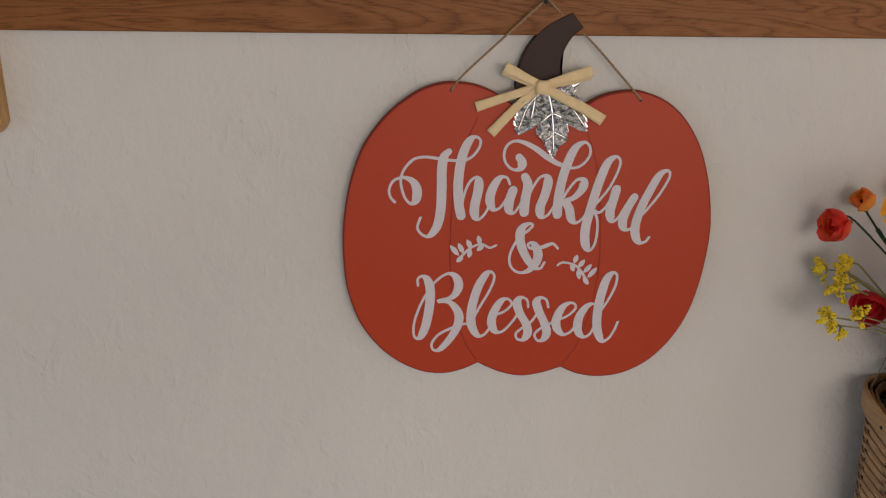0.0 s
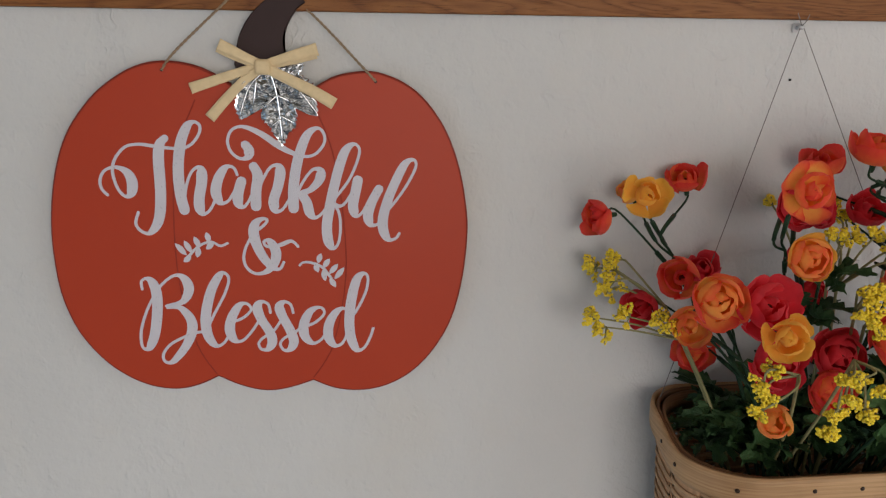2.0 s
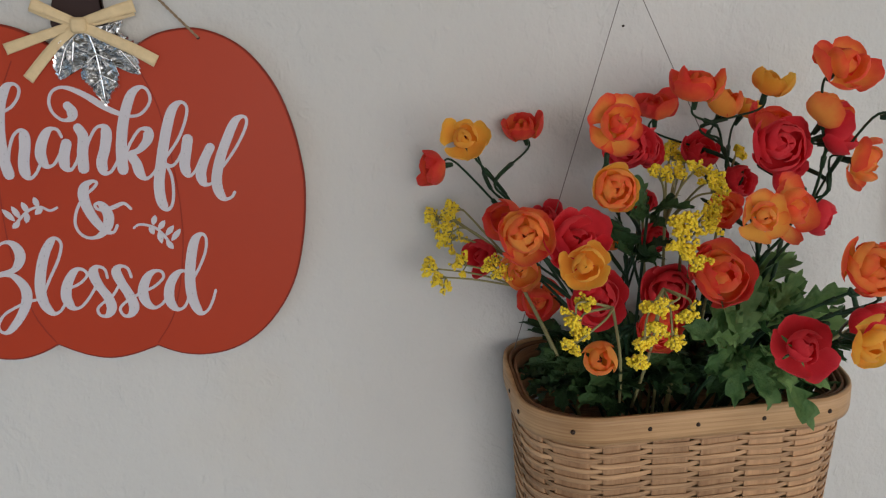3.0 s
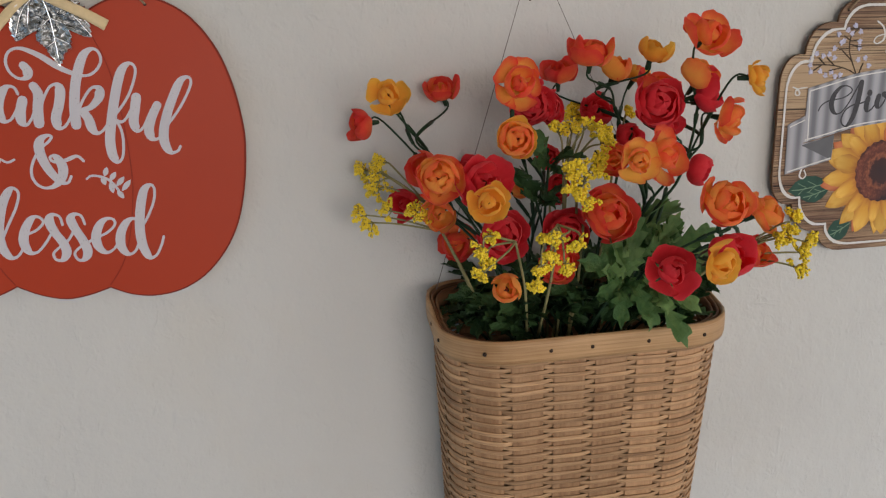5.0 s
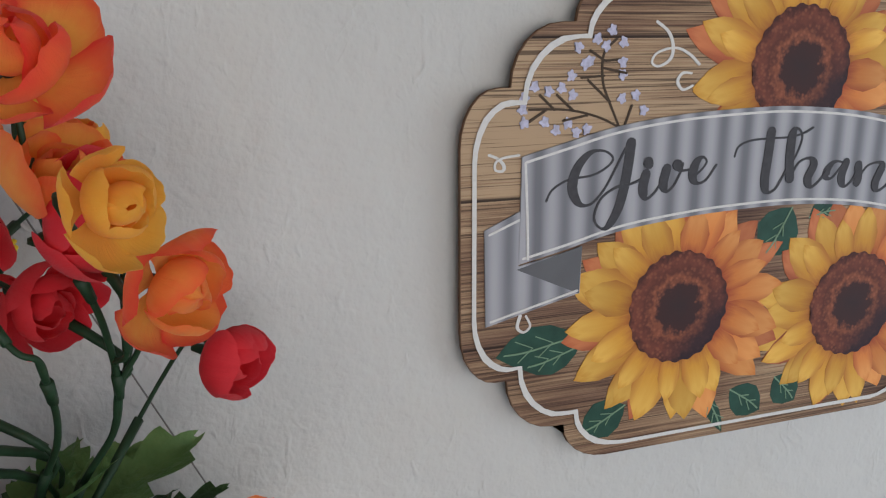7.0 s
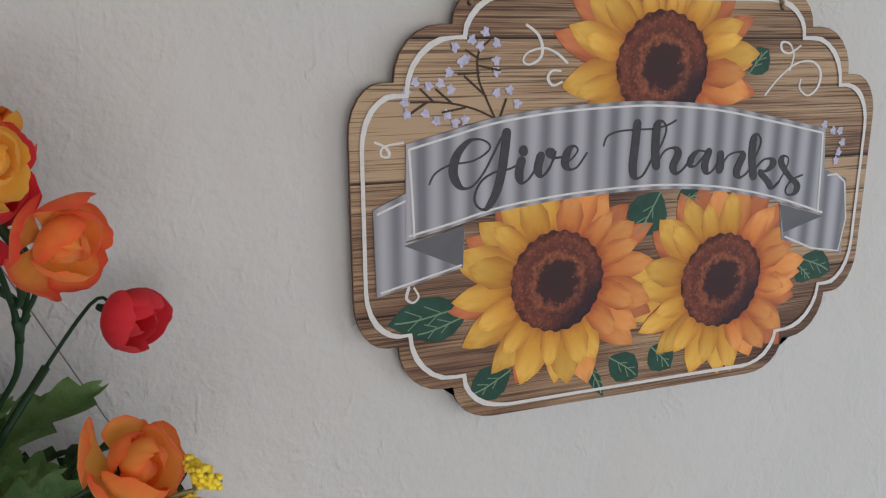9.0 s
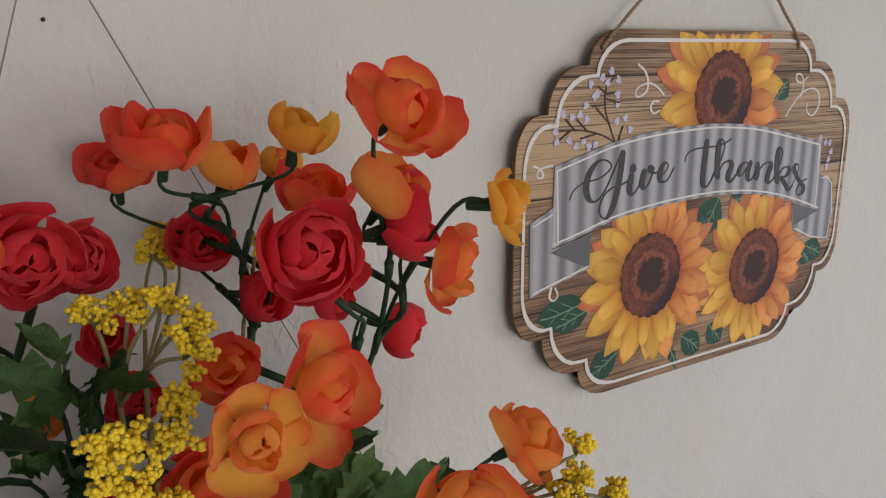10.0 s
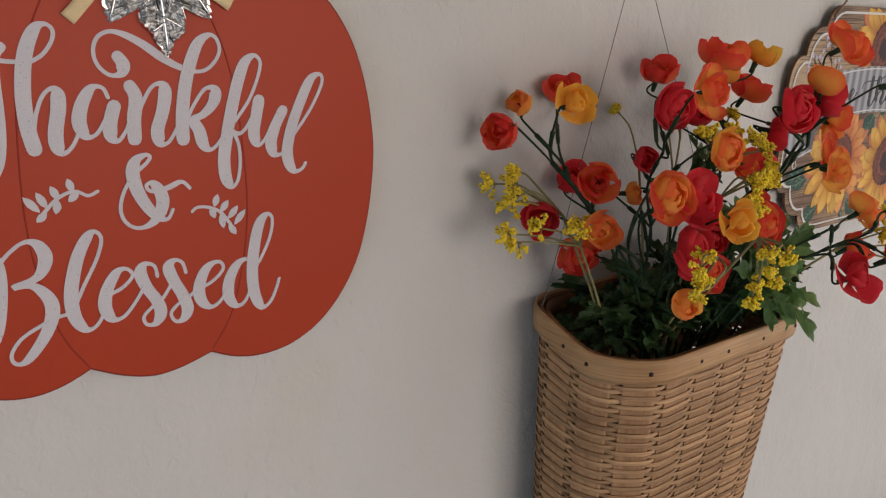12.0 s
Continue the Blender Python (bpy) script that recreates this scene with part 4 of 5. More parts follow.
def floret(x, z):
    """A dab of paint with a lobed outline."""
    rng = random.Random(int(x * 10 + z))
    p, q = rng.uniform(0, 6.3), rng.uniform(0, 6.3)
    rim = [np.array((x + (2.1 + 0.35 * math.sin(3 * a + p) + 0.45 * math.sin(5 * a + q)) * math.cos(a), z + (2.4 + 0.35 * math.sin(3 * a + p) + 0.45 * math.sin(5 * a + q)) * math.sin(a))) / 1000 for a in np.linspace(0, 2 * math.pi, 26, endpoint=False)]
    part("floret", plate(bmesh.new(), rim, -0.0141, -0.01446 - 0.00002 * rng.randrange(12)), FLORET, plaque, "painted pale lilac floret", smooth=False)


for spot in [(-93.8, 93.8), (-101, 89.9), (-96.5, 86.9), (-87.8, 88.4), (-104.4, 80.4), (-110.2, 86.4), (-106.7, 79), (-113.2, 74), (-87.7, 79.6), (-87.6, 74.1), (-131.1, 69.6), (-135.7, 65.3), (-124.2, 67.4), (-117.9, 68.7), (-112.4, 65.5), (-136.7, 59.7), (-135.8, 53.7), (-125.9, 53.9), (-120.2, 50), (-114.4, 52.8), (-110, 48.7), (-104.8, 50), (-87.4, 63.3), (-80.3, 64.7), (-75.8, 57.6), (129.5, 39.6), (136.7, 35.5), (141.9, 35.3), (144.9, 28.2), (142.6, 22.2), (141.3, 16.9)]:
    floret(*spot)

# banner
TOP = mm([(-136.6, 38.9), (-115.1, 44.3), (-89, 50.6), (-54.1, 55), (-15.1, 56.9), (11.7, 56.8), (49, 53.5), (86.7, 46.4), (129.8, 37.3)])
BOTTOM = mm([(-137.4, -11.3), (-115, -6.4), (-88.1, 0.1), (-60.1, 3.7), (-28.7, 6), (15.2, 6.6), (58.1, 2.7), (99.8, -6.4), (135.9, -18)])
banner = part("banner", plate(bmesh.new(), spline(TOP, 4) + spline(BOTTOM[::-1], 4), -0.0141, -0.01520), METAL_PRINT, plaque, "grey corrugated-metal print banner", smooth=False)
for s in (TOP, BOTTOM):
    k = -1 if s is TOP else 1
    part("edge_line", stroke(bmesh.new(), [(x * 0.985, z + 0.0026 * k) for x, z in s], 0.0012, 0.0012, -0.01526), LINE_WHITE, banner, "white line", smooth=False)
for x, z0, z1 in ((-0.1350, 0.036, -0.009), (0.1283, 0.034, -0.013)):
    part("edge_line", stroke(bmesh.new(), [(x, z0), (x + 0.0012, (z0 + z1) / 2), (x + 0.002, z1)], 0.0012, 0.0012, -0.01530), LINE_WHITE, banner, "white line", smooth=False)
for fold, dark, line in (([(-136.8, 14), (-154.4, 6.1), (-153.5, -40.4), (-105.6, -28.4), (-105.1, -5.7), (-137.4, -12.2)], [(-138.4, -13.7), (-105.1, -5), (-106, -28.7)], [(-137, 10), (-152, 4)]), ([(133.1, 11.6), (151.3, 5.3), (153.9, -44.6), (105.1, -30.9), (100.9, -7.3), (135.4, -17.9)], [(101, -8.1), (135.4, -17.9), (105.6, -26.3)], [(136, 8), (150, 3), (151, -42), (107, -29)])):
    ob = part("banner_fold", plate(bmesh.new(), [np.array(p) for p in mm(fold)], -0.0141, -0.01492), METAL_PRINT, plaque, "folded-back end of the grey banner", smooth=False)
    part("fold_shadow", plate(bmesh.new(), [np.array(p) for p in mm(dark)], -0.0148, -0.01500), SHADE_GREY, ob, smooth=False)
    part("edge_line", stroke(bmesh.new(), mm(line), 0.0011, 0.0011, -0.01500, steps=2), LINE_WHITE, ob, smooth=False)
part("edge_line", stroke(bmesh.new(), mm([(-151, -38), (-107, -27)]), 0.0011, 0.0011, -0.01500), LINE_WHITE, banner, smooth=False)


def small(mark, strokes, lift=0.0):
    letters(plaque, mark, strokes, 0.0052, 0.0011, -0.01532 - lift, INK, "charcoal handwritten letter %s")

small("G", [[(-124.5, 17.8), (-121.5, 23), (-113.6, 27.1), (-101.4, 28.6), (-93.6, 32.3), (-91.1, 36.2), (-95.8, 39.6), (-102.9, 39.1), (-109.4, 32.2), (-111.5, 22.9), (-107.6, 15.3), (-101.2, 15.2), (-94.9, 21.8), (-89.6, 31.1), (-84.7, 40.4)], [(-81.9, 42.8), (-82.8, 33.2), (-84.4, 22.1), (-87.5, 10.9), (-92.8, 2.9), (-97.5, 3.9), (-99.7, 9.3), (-96.3, 17.4), (-88.8, 22), (-80.4, 23.4), (-75.3, 25.4)]], 0)
small("i", [[(-73.1, 27.5), (-74.4, 20.4), (-72.5, 15.7), (-68.4, 17.7), (-64, 23.7)], [(-72.2, 33.3), (-72.1, 32.3)]], 8e-05)
small("v", [[(-61.9, 29.5), (-63.4, 22.3), (-61.2, 18.5), (-57.6, 21), (-54.2, 27.5), (-53.2, 31.6)], [(-53.4, 30.6), (-54.6, 32.6), (-56.2, 32), (-56, 30), (-53.4, 28.2), (-48.9, 28.4)]], 0.00016)
small("e", [[(-45.7, 25.2), (-41.9, 28.3), (-39.7, 31.8), (-42.2, 34), (-45.6, 31.5), (-47.3, 25.3), (-44.8, 21.5), (-39.7, 22.5), (-34.1, 29.9)]], 0)
small("t", [[(-23.9, 33.3), (-21.8, 38.3), (-14.6, 40.9), (-2.3, 41.4), (8.1, 41.6), (16.5, 43.3), (21.9, 45.8)], [(-3.3, 44.8), (-3.9, 34), (-4.8, 20.3), (-2.7, 14.3), (2.2, 15.7), (7.2, 24.1)]], 8e-05)
small("h", [[(7.2, 24.1), (13, 32.1), (15.8, 40.9), (13, 45.5), (9.7, 43.3), (9.2, 31.6), (10.4, 20.4)], [(11.2, 21.8), (15.4, 28.5), (21.8, 30.2), (24.7, 26.6), (21.7, 19.7), (24.2, 15.3), (28.8, 17.8), (33.3, 23.3)]], 0.00016)
small("a", [[(43.7, 26.9), (38.3, 27.6), (34.1, 23.9), (33.6, 19.7), (37.2, 19.1), (42.1, 24.2), (45, 27.2)], [(45.5, 26.8), (43.4, 19.1), (45.7, 14.3), (50, 16.5), (53.2, 22.1)]], 0)
small("n", [[(53.8, 24.9), (54.5, 17.7), (53.8, 15.5)], [(54.6, 16.9), (59.4, 23.9), (66.7, 25.7), (69.7, 23.3), (66.3, 14.7), (68.6, 10.5), (73.6, 12.8), (76.9, 17.8)]], 8e-05)
small("k", [[(76.5, 17), (80, 24.2), (82.1, 31.4), (79.3, 35.6), (76.7, 33.1), (76.4, 22.6), (78.6, 10.6)], [(79.5, 15), (85.2, 20.2), (91, 20.2), (92.3, 16.8), (87.9, 13.4), (83.6, 12.9), (89.5, 6.9), (93.4, 2.5), (98, 5.9)]], 0.00016)
small("s", [[(98, 5.9), (102.5, 13.6), (103.8, 19.9), (100.1, 21.6), (98.6, 17.6), (105, 9.6), (112.2, 3.4), (110.8, -1.8), (105.3, -2.2), (103.9, 1.7), (108.3, 6.8), (115.5, 9.3)]], 0)

# ---- the wall basket ----
BASKET = (0.498, 0.0, 1.199)
HEIGHT, PITCH, STAKES = 0.225, 0.0043, 18


def basket_section(z, out=0.0):
    """The closed line of the basket's wall at a height above its foot: flat behind, rounded in front."""
    f = z / HEIGHT
    hw, deep = 0.116 + 0.011 * f + out, 0.108 + 0.0165 * f + out
    back, rc, rb = 0.004 - out, 0.052, 0.042
    pts = []
    for cx, cy, r, a0 in ((hw - rb, -back - rb, rb, 90), (hw - rc, -deep + rc, rc, 0), (-hw + rc, -deep + rc, rc, -90), (-hw + rb, -back - rb, rb, -180)):
        for k in range(9):
            a = radians(a0 - 90 * k / 8)
            pts.append(np.array((cx + r * math.cos(a), cy + r * math.sin(a))))
    bowed = []
    for p in pts:
        q = p.copy()
        if q[1] < -deep + rc:
            q[1] -= 0.004 * (1 - (q[0] / hw) ** 2)
        bowed.append(q)
    return bowed


def sweep(y, z):
    """How far the weave rises towards the wall, most at the rim."""
    k = min(max((y + 0.095) / 0.075, 0.0), 1.0)
    return 0.016 * k * k * (3 - 2 * k) * (z / HEIGHT) ** 2


def even(line, count):
    """Points at even steps along a closed line."""
    closed = line + line[:1]
    run = np.r_[0, np.cumsum([np.linalg.norm(b - a) for a, b in zip(closed, closed[1:])])]
    at = np.linspace(0, run[-1], count, endpoint=False)
    arr = np.array(closed)
    return [np.array((np.interp(s, run, arr[:, 0]), np.interp(s, run, arr[:, 1]))) for s in at]


def band(z0, z1, out, thick, wave=None, count=288, sag=0.0):
    """A flat strip bent round the basket between two heights; wave(i) shifts it in and out."""
    bm = bmesh.new()
    line = even(basket_section((z0 + z1) / 2, out), count)
    normals = flat_normals(line, True)
    rows = []
    for i, (p, q) in enumerate(zip(line, normals)):
        w = wave(i) if wave else 0.0
        o, n = p + q * w, q * thick / 2
        dz = sag * math.sin(i * 0.21) + sweep(p[1], z1)
        e = (z1 - z0) * 0.18
        rows.append([bm.verts.new(v) for v in (
            (o[0] - n[0], o[1] - n[1], z0 + dz), (o[0] + n[0] * 0.5, o[1] + n[1] * 0.5, z0 + dz), (o[0] + n[0], o[1] + n[1], z0 + e + dz),
            (o[0] + n[0], o[1] + n[1], z1 - e + dz), (o[0] + n[0] * 0.5, o[1] + n[1] * 0.5, z1 + dz), (o[0] - n[0], o[1] - n[1], z1 + dz))])
    for i in range(count):
        a, b = rows[i], rows[(i + 1) % count]
        for k in range(6):
            bm.faces.new((a[k], b[k], b[(k + 1) % 6], a[(k + 1) % 6]))
    return bm


basket = thing("wall_basket", BASKET, "woven oak-splint wall basket with a tacked rim hung on a wire", "basket")
wick = random.Random(5)
rows_of_weave = int((HEIGHT - 0.018) / PITCH)
for row in range(rows_of_weave):
    z = 0.003 + row * PITCH
    phase = math.pi * (row % 2)
    drift = wick.uniform(-0.10, 0.10)

    def weave(i, phase=phase, drift=drift):
        s = math.sin(math.pi * i / 16 + phase + drift)
        return 0.0014 * math.tanh(3.2 * s)

    part("weaver", band(z + 0.0003, z + PITCH - 0.0003, 0.0, 0.0011, weave, sag=wick.uniform(0.0001, 0.0005)), SPLINT, basket)
foot_line = even(basket_section(0.0, 0.0), 288)
head_line = even(basket_section(HEIGHT - 0.006, 0.0), 288)
foot_normal, head_normal = flat_normals(foot_line, True), flat_normals(head_line, True)
for k in range(STAKES):
    bm = bmesh.new()
    rows = []
    for j in range(-6, 7):
        i = (k * 16 + 8 + j) % 288
        rows.append([bm.verts.new((*(line[i] + normal[i] * d), z + sweep(line[i][1], z))) for line, normal, z in ((foot_line, foot_normal, 0.0), (head_line, head_normal, HEIGHT - 0.006)) for d in (0.0004, -0.0004)])
    for a, b in zip(rows, rows[1:]):
        for p, q in ((0, 2), (3, 1)):
            bm.faces.new((a[p], b[p], b[q], a[q]))
    for e in (rows[0], rows[-1]):
        bm.faces.new((e[0], e[2], e[3], e[1]))
    part("stake", bm, STAKE, basket)
bm = bmesh.new()
plate_line = basket_section(0.0, -0.001)
top = [bm.verts.new((p[0], p[1], 0.004)) for p in plate_line]
low = [bm.verts.new((p[0], p[1], 0.0)) for p in plate_line]
bm.faces.new(top)
bm.faces.new(low[::-1])
for i in range(len(top)):
    bm.faces.new((low[i], low[(i + 1) % len(top)], top[(i + 1) % len(top)], top[i]))
part("base", bm, SPLINT, basket, "flat wooden base", smooth=False)
rim = part("rim", band(HEIGHT - 0.0195, HEIGHT + 0.001, 0.0042, 0.0030), RIM, basket, "pale oak rim band held by dark tacks")
part("inner_rim", band(HEIGHT - 0.015, HEIGHT - 0.0002, 0.0008, 0.0022), RIM_IN, basket, "brown inner rim band")
part("inner_rim", band(HEIGHT - 0.017, HEIGHT - 0.0018, -0.0026, 0.0024), RIM_IN, basket, "brown inner rim band")
rim_run = even(basket_section(HEIGHT - 0.01, 0.0058), 400)
rim_normal = flat_normals(rim_run, True)


def tack(x, side):
    """A tack in the rim, at that distance across; side: -1 the left end, 1 the right end, 0 the front."""
    if side:
        pick = min((i for i in range(400) if rim_run[i][0] * side > 0.06), key=lambda i: abs(rim_run[i][1] + x))
    else:
        pick = min((i for i in range(400) if rim_run[i][1] < -0.09), key=lambda i: abs(rim_run[i][0] - x))
    p, q = rim_run[pick], rim_normal[pick]
    z = HEIGHT - 0.0095 + sweep(p[1], HEIGHT)
    part("tack", tube(bmesh.new(), [(p[0] - q[0] * 0.0004, p[1] - q[1] * 0.0004, z), (p[0] + q[0] * 0.0006, p[1] + q[1] * 0.0006, z)], 0.0019, 0.0014, sides=10, smooth=1), TACK, rim)


for x in (-0.102, -0.047, -0.012, 0.039, 0.089):
    tack(x, 0)
for x in (0.062, 0.086):
    tack(x, -1)
    tack(x, 1)
hang = basket.matrix_basis.inverted()
left_end, right_end = Vector((-0.121, -0.022, HEIGHT + 0.010)), Vector((0.121, -0.030, HEIGHT + 0.008))
part("hanging_wire", tube(bmesh.new(), [left_end, hang @ Vector((0.474, -0.0075, 1.7335)), hang @ Vector((0.476, -0.0075, 1.7335)), right_end], 0.00038, sides=5, smooth=1), WIRE, basket, "thin grey hanging wire", smooth=False)
for dx, dz in ((-0.006, 0.0095), (0.0035, 0.0085)):
    part("wire_end", tube(bmesh.new(), [hang @ Vector((0.475, -0.0075, 1.7335)), hang @ Vector((0.475 + dx * 0.6, -0.010, 1.7335 + dz * 0.5)), hang @ Vector((0.475 + dx, -0.0105, 1.7335 + dz))], 0.00038, sides=5, smooth=1), WIRE, basket, "cut end of the hanging wire", smooth=False)

# ---- silk flowers ----


def eased(values, at):
    """A smooth run through evenly spaced values."""
    n = len(values) - 1
    i = min(int(at * n), n - 1)
    t = at * n - i
    p, q, r, s = (values[min(max(i + k, 0), n)] for k in (-1, 0, 1, 2))
    return 0.5 * (2 * q + (r - p) * t + (2 * p - 5 * q + 4 * r - s) * t * t + (3 * q - p - 3 * r + s) * t ** 3)


def petal_mesh(name, radii, heights, half, mat, seed):
    """A soft petal on a cup: the line of its middle in radii and heights, and the half angle that it spans."""
    rng = random.Random(seed)
    bm = bmesh.new()
    uv = bm.loops.layers.uv.new("UVMap")
    nu, nv = 18, 9
    a, b, c, d = (rng.uniform(0, 6.3) for _ in range(4))
    lean = rng.uniform(-0.07, 0.07)
    tip = rng.uniform(-0.04, 0.05)
    grid, place = [], {}
    for j in range(nv + 1):
        row = []
        for i in range(nu + 1):
            u, v = i / nu * 2 - 1, j / nv
            ve = min(1.0, v * (0.97 - 0.46 * abs(u) ** 3.0 + tip * math.exp(-((u - lean * 3) * 6) ** 2) + lean * u + 0.014 * math.sin(8 * u + d) + 0.010 * math.sin(21 * u + b)))
            k = min(ve / 0.6, 1)
            wide = half * (0.60 + 0.40 * k * k * (3 - 2 * k))
            r = eased(radii, ve) + 0.03 * u + 0.075 * v * v * math.sin(2.0 * u + a) + 0.042 * v ** 3 * math.sin(6.0 * u + b) + 0.014 * v ** 5 * math.sin(17.0 * u + c)
            h = eased(heights, ve) + 0.07 * v * math.sin(2.6 * u + c) - 0.05 * v * u * u + 0.016 * v ** 4 * math.sin(13.0 * u + a)
            vert = bm.verts.new((r * math.sin(wide * u), r * math.cos(wide * u), h))
            place[vert] = (i / nu, v)
            row.append(vert)
        grid.append(row)
    for j in range(nv):
        for i in range(nu):
            f = bm.faces.new((grid[j][i], grid[j][i + 1], grid[j + 1][i + 1], grid[j + 1][i]))
            for loop in f.loops:
                loop[uv].uv = place[loop.vert]
    return link(name, bm, mat)


RINGS = {
    "full": [(5, (0.12, 0.66, 0.98, 1.08, 1.05), (0, 0.05, 0.22, 0.46, 0.64), 0.90), (4, (0.12, 0.58, 0.86, 0.88, 0.70), (0.05, 0.13, 0.38, 0.66, 0.84), 1.10),
             (4, (0.1, 0.46, 0.66, 0.62, 0.40), (0.1, 0.22, 0.50, 0.78, 0.93), 1.12), (3, (0.06, 0.32, 0.42, 0.32, 0.04), (0.12, 0.32, 0.62, 0.86, 0.95), 1.45)],
    "open": [(5, (0.12, 0.64, 1.02, 1.18, 1.19), (0, 0.03, 0.13, 0.30, 0.45), 0.80), (3, (0.12, 0.48, 0.66, 0.64, 0.44), (0.05, 0.17, 0.44, 0.72, 0.86), 1.25),
             (3, (0.06, 0.32, 0.41, 0.31, 0.05), (0.12, 0.30, 0.56, 0.80, 0.90), 1.45)],
    "loose": [(5, (0.12, 0.60, 0.98, 1.14, 1.13), (0, 0.05, 0.18, 0.42, 0.66), 0.76), (3, (0.12, 0.48, 0.68, 0.66, 0.46), (0.05, 0.17, 0.46, 0.76, 0.93), 1.25),
              (3, (0.06, 0.32, 0.42, 0.33, 0.06), (0.12, 0.30, 0.58, 0.84, 0.95), 1.45)],
    "cup": [(4, (0.12, 0.68, 0.98, 1.05, 1.02), (0, 0.12, 0.44, 0.84, 1.16), 1.02), (3, (0.12, 0.54, 0.78, 0.76, 0.60), (0.05, 0.18, 0.5, 0.86, 1.10), 1.3), (3, (0.1, 0.30, 0.44, 0.38, 0.20), (0.1, 0.26, 0.56, 0.86, 1.02), 1.4)],
    "bud": [(4, (0.14, 0.74, 1.0, 0.95, 0.68), (0, 0.16, 0.56, 1.02, 1.34), 1.08), (3, (0.12, 0.5, 0.72, 0.58, 0.32), (0.05, 0.22, 0.60, 1.00, 1.24), 1.4)],
}
PETALS = {}
for colour, mat in PETAL.items():
    for form, rings in RINGS.items():
        for n, (count, radii, heights, half) in enumerate(rings):
            PETALS[colour, form, n] = [petal_mesh("petal", radii, heights, half, mat, 10 * n + k + len(colour)) for k in range(3)]


def eye_mesh():
    bm = bmesh.new()
    bmesh.ops.create_icosphere(bm, subdivisions=2, radius=0.10, matrix=Matrix.Translation((0, 0, 0.46)))
    bmesh.ops.create_cone(bm, cap_ends=True, segments=10, radius1=0.10, radius2=0.13, depth=0.5, matrix=Matrix.Translation((0, 0, 0.25)))
    return link("bloom", bm, EYE_DARK)


EYE = eye_mesh()
rng = random.Random(21)
INNER = {"orange": "amber", "amber": "amber", "yellow": "amber", "vermilion": "orange", "red": "red"}
BRANCHES = {}


def branch(key, points):
    """A main stem that carries several blooms, down into the basket."""
    base = Vector(points[-1])
    line = [Vector(p) for p in spline(points, 8)]
    BRANCHES[key] = line
    ob = thing("flower_branch", base, "dark green jointed plastic branch carrying the silk flowers", "artificial stem", "flower branches in the wall basket")
    part("stem", tube(bmesh.new(), [p - base for p in line], 0.0010, 0.0014, sides=8, smooth=1), STEM_GREEN, ob)
    for i in range(3, len(line) - 6, 9):
        part("joint", tube(bmesh.new(), [line[i] - base, line[i + 1] - base, line[i + 2] - base], 0.0020, 0.0016, sides=8, smooth=1), STEM_GREEN, ob)


def stem_line(back, away, key, reach):
    """From the back of a bloom in a bow to the branch that carries it."""
    line = BRANCHES[key]
    best = min((i for i in range(len(line)) if line[i].z > 1.460), key=lambda i: abs((back.z - line[i].z) - 0.9 * math.hypot(back.x - line[i].x, back.y - line[i].y) - 0.010) + 0.15 * (line[i] - back).length)
    end = line[best]
    below = line[min(best + 3, len(line) - 1)]
    knee = end + (end - below).normalized() * (back - end).length * 0.35
    knee += Vector((rng.uniform(-8, 8), rng.uniform(-8, 8), rng.uniform(-7, 3))) / 1000
    return [back, back + away * reach, knee, end, below]


def flower(colour, at, facing, radius, form, key, label):
    """A silk ranunculus; at: the middle of its face; key: the branch that its stem grows from."""
    f = Vector(facing).normalized()
    r = radius * {"open": 0.92, "loose": 0.95}.get(form, 0.99) / 1000
    tall = {"open": 0.72, "full": 0.82, "loose": 0.86, "cup": 1.02, "bud": 1.28}[form]
    depth = tall * (0.46 + 0.20 * max(0.0, -f.y))
    back = Vector(at) - f * r * depth
    ob = thing("silk_flower", back, label, "artificial flower", "silk flowers in the wall basket")
    spin = Matrix.Rotation(rng.uniform(0, 6.28), 4, "Z")
    turn = f.to_track_quat("Z", "Y").to_matrix().to_4x4()
    bloom = part("bloom", EYE, None, ob, m=turn @ spin @ Matrix.Diagonal((r, r, r, 1)))
    warm = rng.random()
    for n, (count, *_) in enumerate(RINGS[form]):
        tone = INNER[colour] if n >= 1 and warm < (0.30 if n == 1 else 0.60) else colour
        start = rng.uniform(0, 6.28)
        for k in range(count):
            sway = (0.22, 0.15, 0.10, 0.08, 0.06)[n]
            m = Matrix.Rotation(start + 2 * math.pi * (k + rng.uniform(-0.16, 0.16)) / count, 4, "Z") @ Matrix.Rotation(rng.uniform(-sway * 0.7, sway), 4, "X")
            s = rng.uniform(0.80, 1.10) if n < 2 else rng.uniform(0.9, 1.05)
            part("petal", PETALS[tone, form, n][rng.randrange(3)], None, bloom, m=m @ Matrix.Diagonal((s, s, s * rng.uniform(0.92, 1.08), 1)))
    line = [p - back for p in stem_line(back, -f, key, 0.013)]
    part("stem", tube(bmesh.new(), line, 0.0008, 0.0011, sides=7, smooth=6), STEM_GREEN, ob, "dark green plastic stem")
    mid = [Vector(p) for p in spline(line, 6)][9:13]
    part("joint", tube(bmesh.new(), mid, 0.0019, 0.0015, sides=7, smooth=1), STEM_GREEN, ob)
    part("sleeve", tube(bmesh.new(), [f * r * 0.12, -f * 0.004, -f * 0.009], 0.0028, 0.0016, sides=8, smooth=3), STEM_GREEN, ob, "dark green calyx sleeve")
    return ob


branch("left", [(0.3675, -0.0417, 1.5705), (0.3867, -0.0401, 1.5433), (0.3995, -0.0585, 1.5162), (0.4247, -0.0647, 1.4650), (0.4560, -0.0650, 1.3480)])
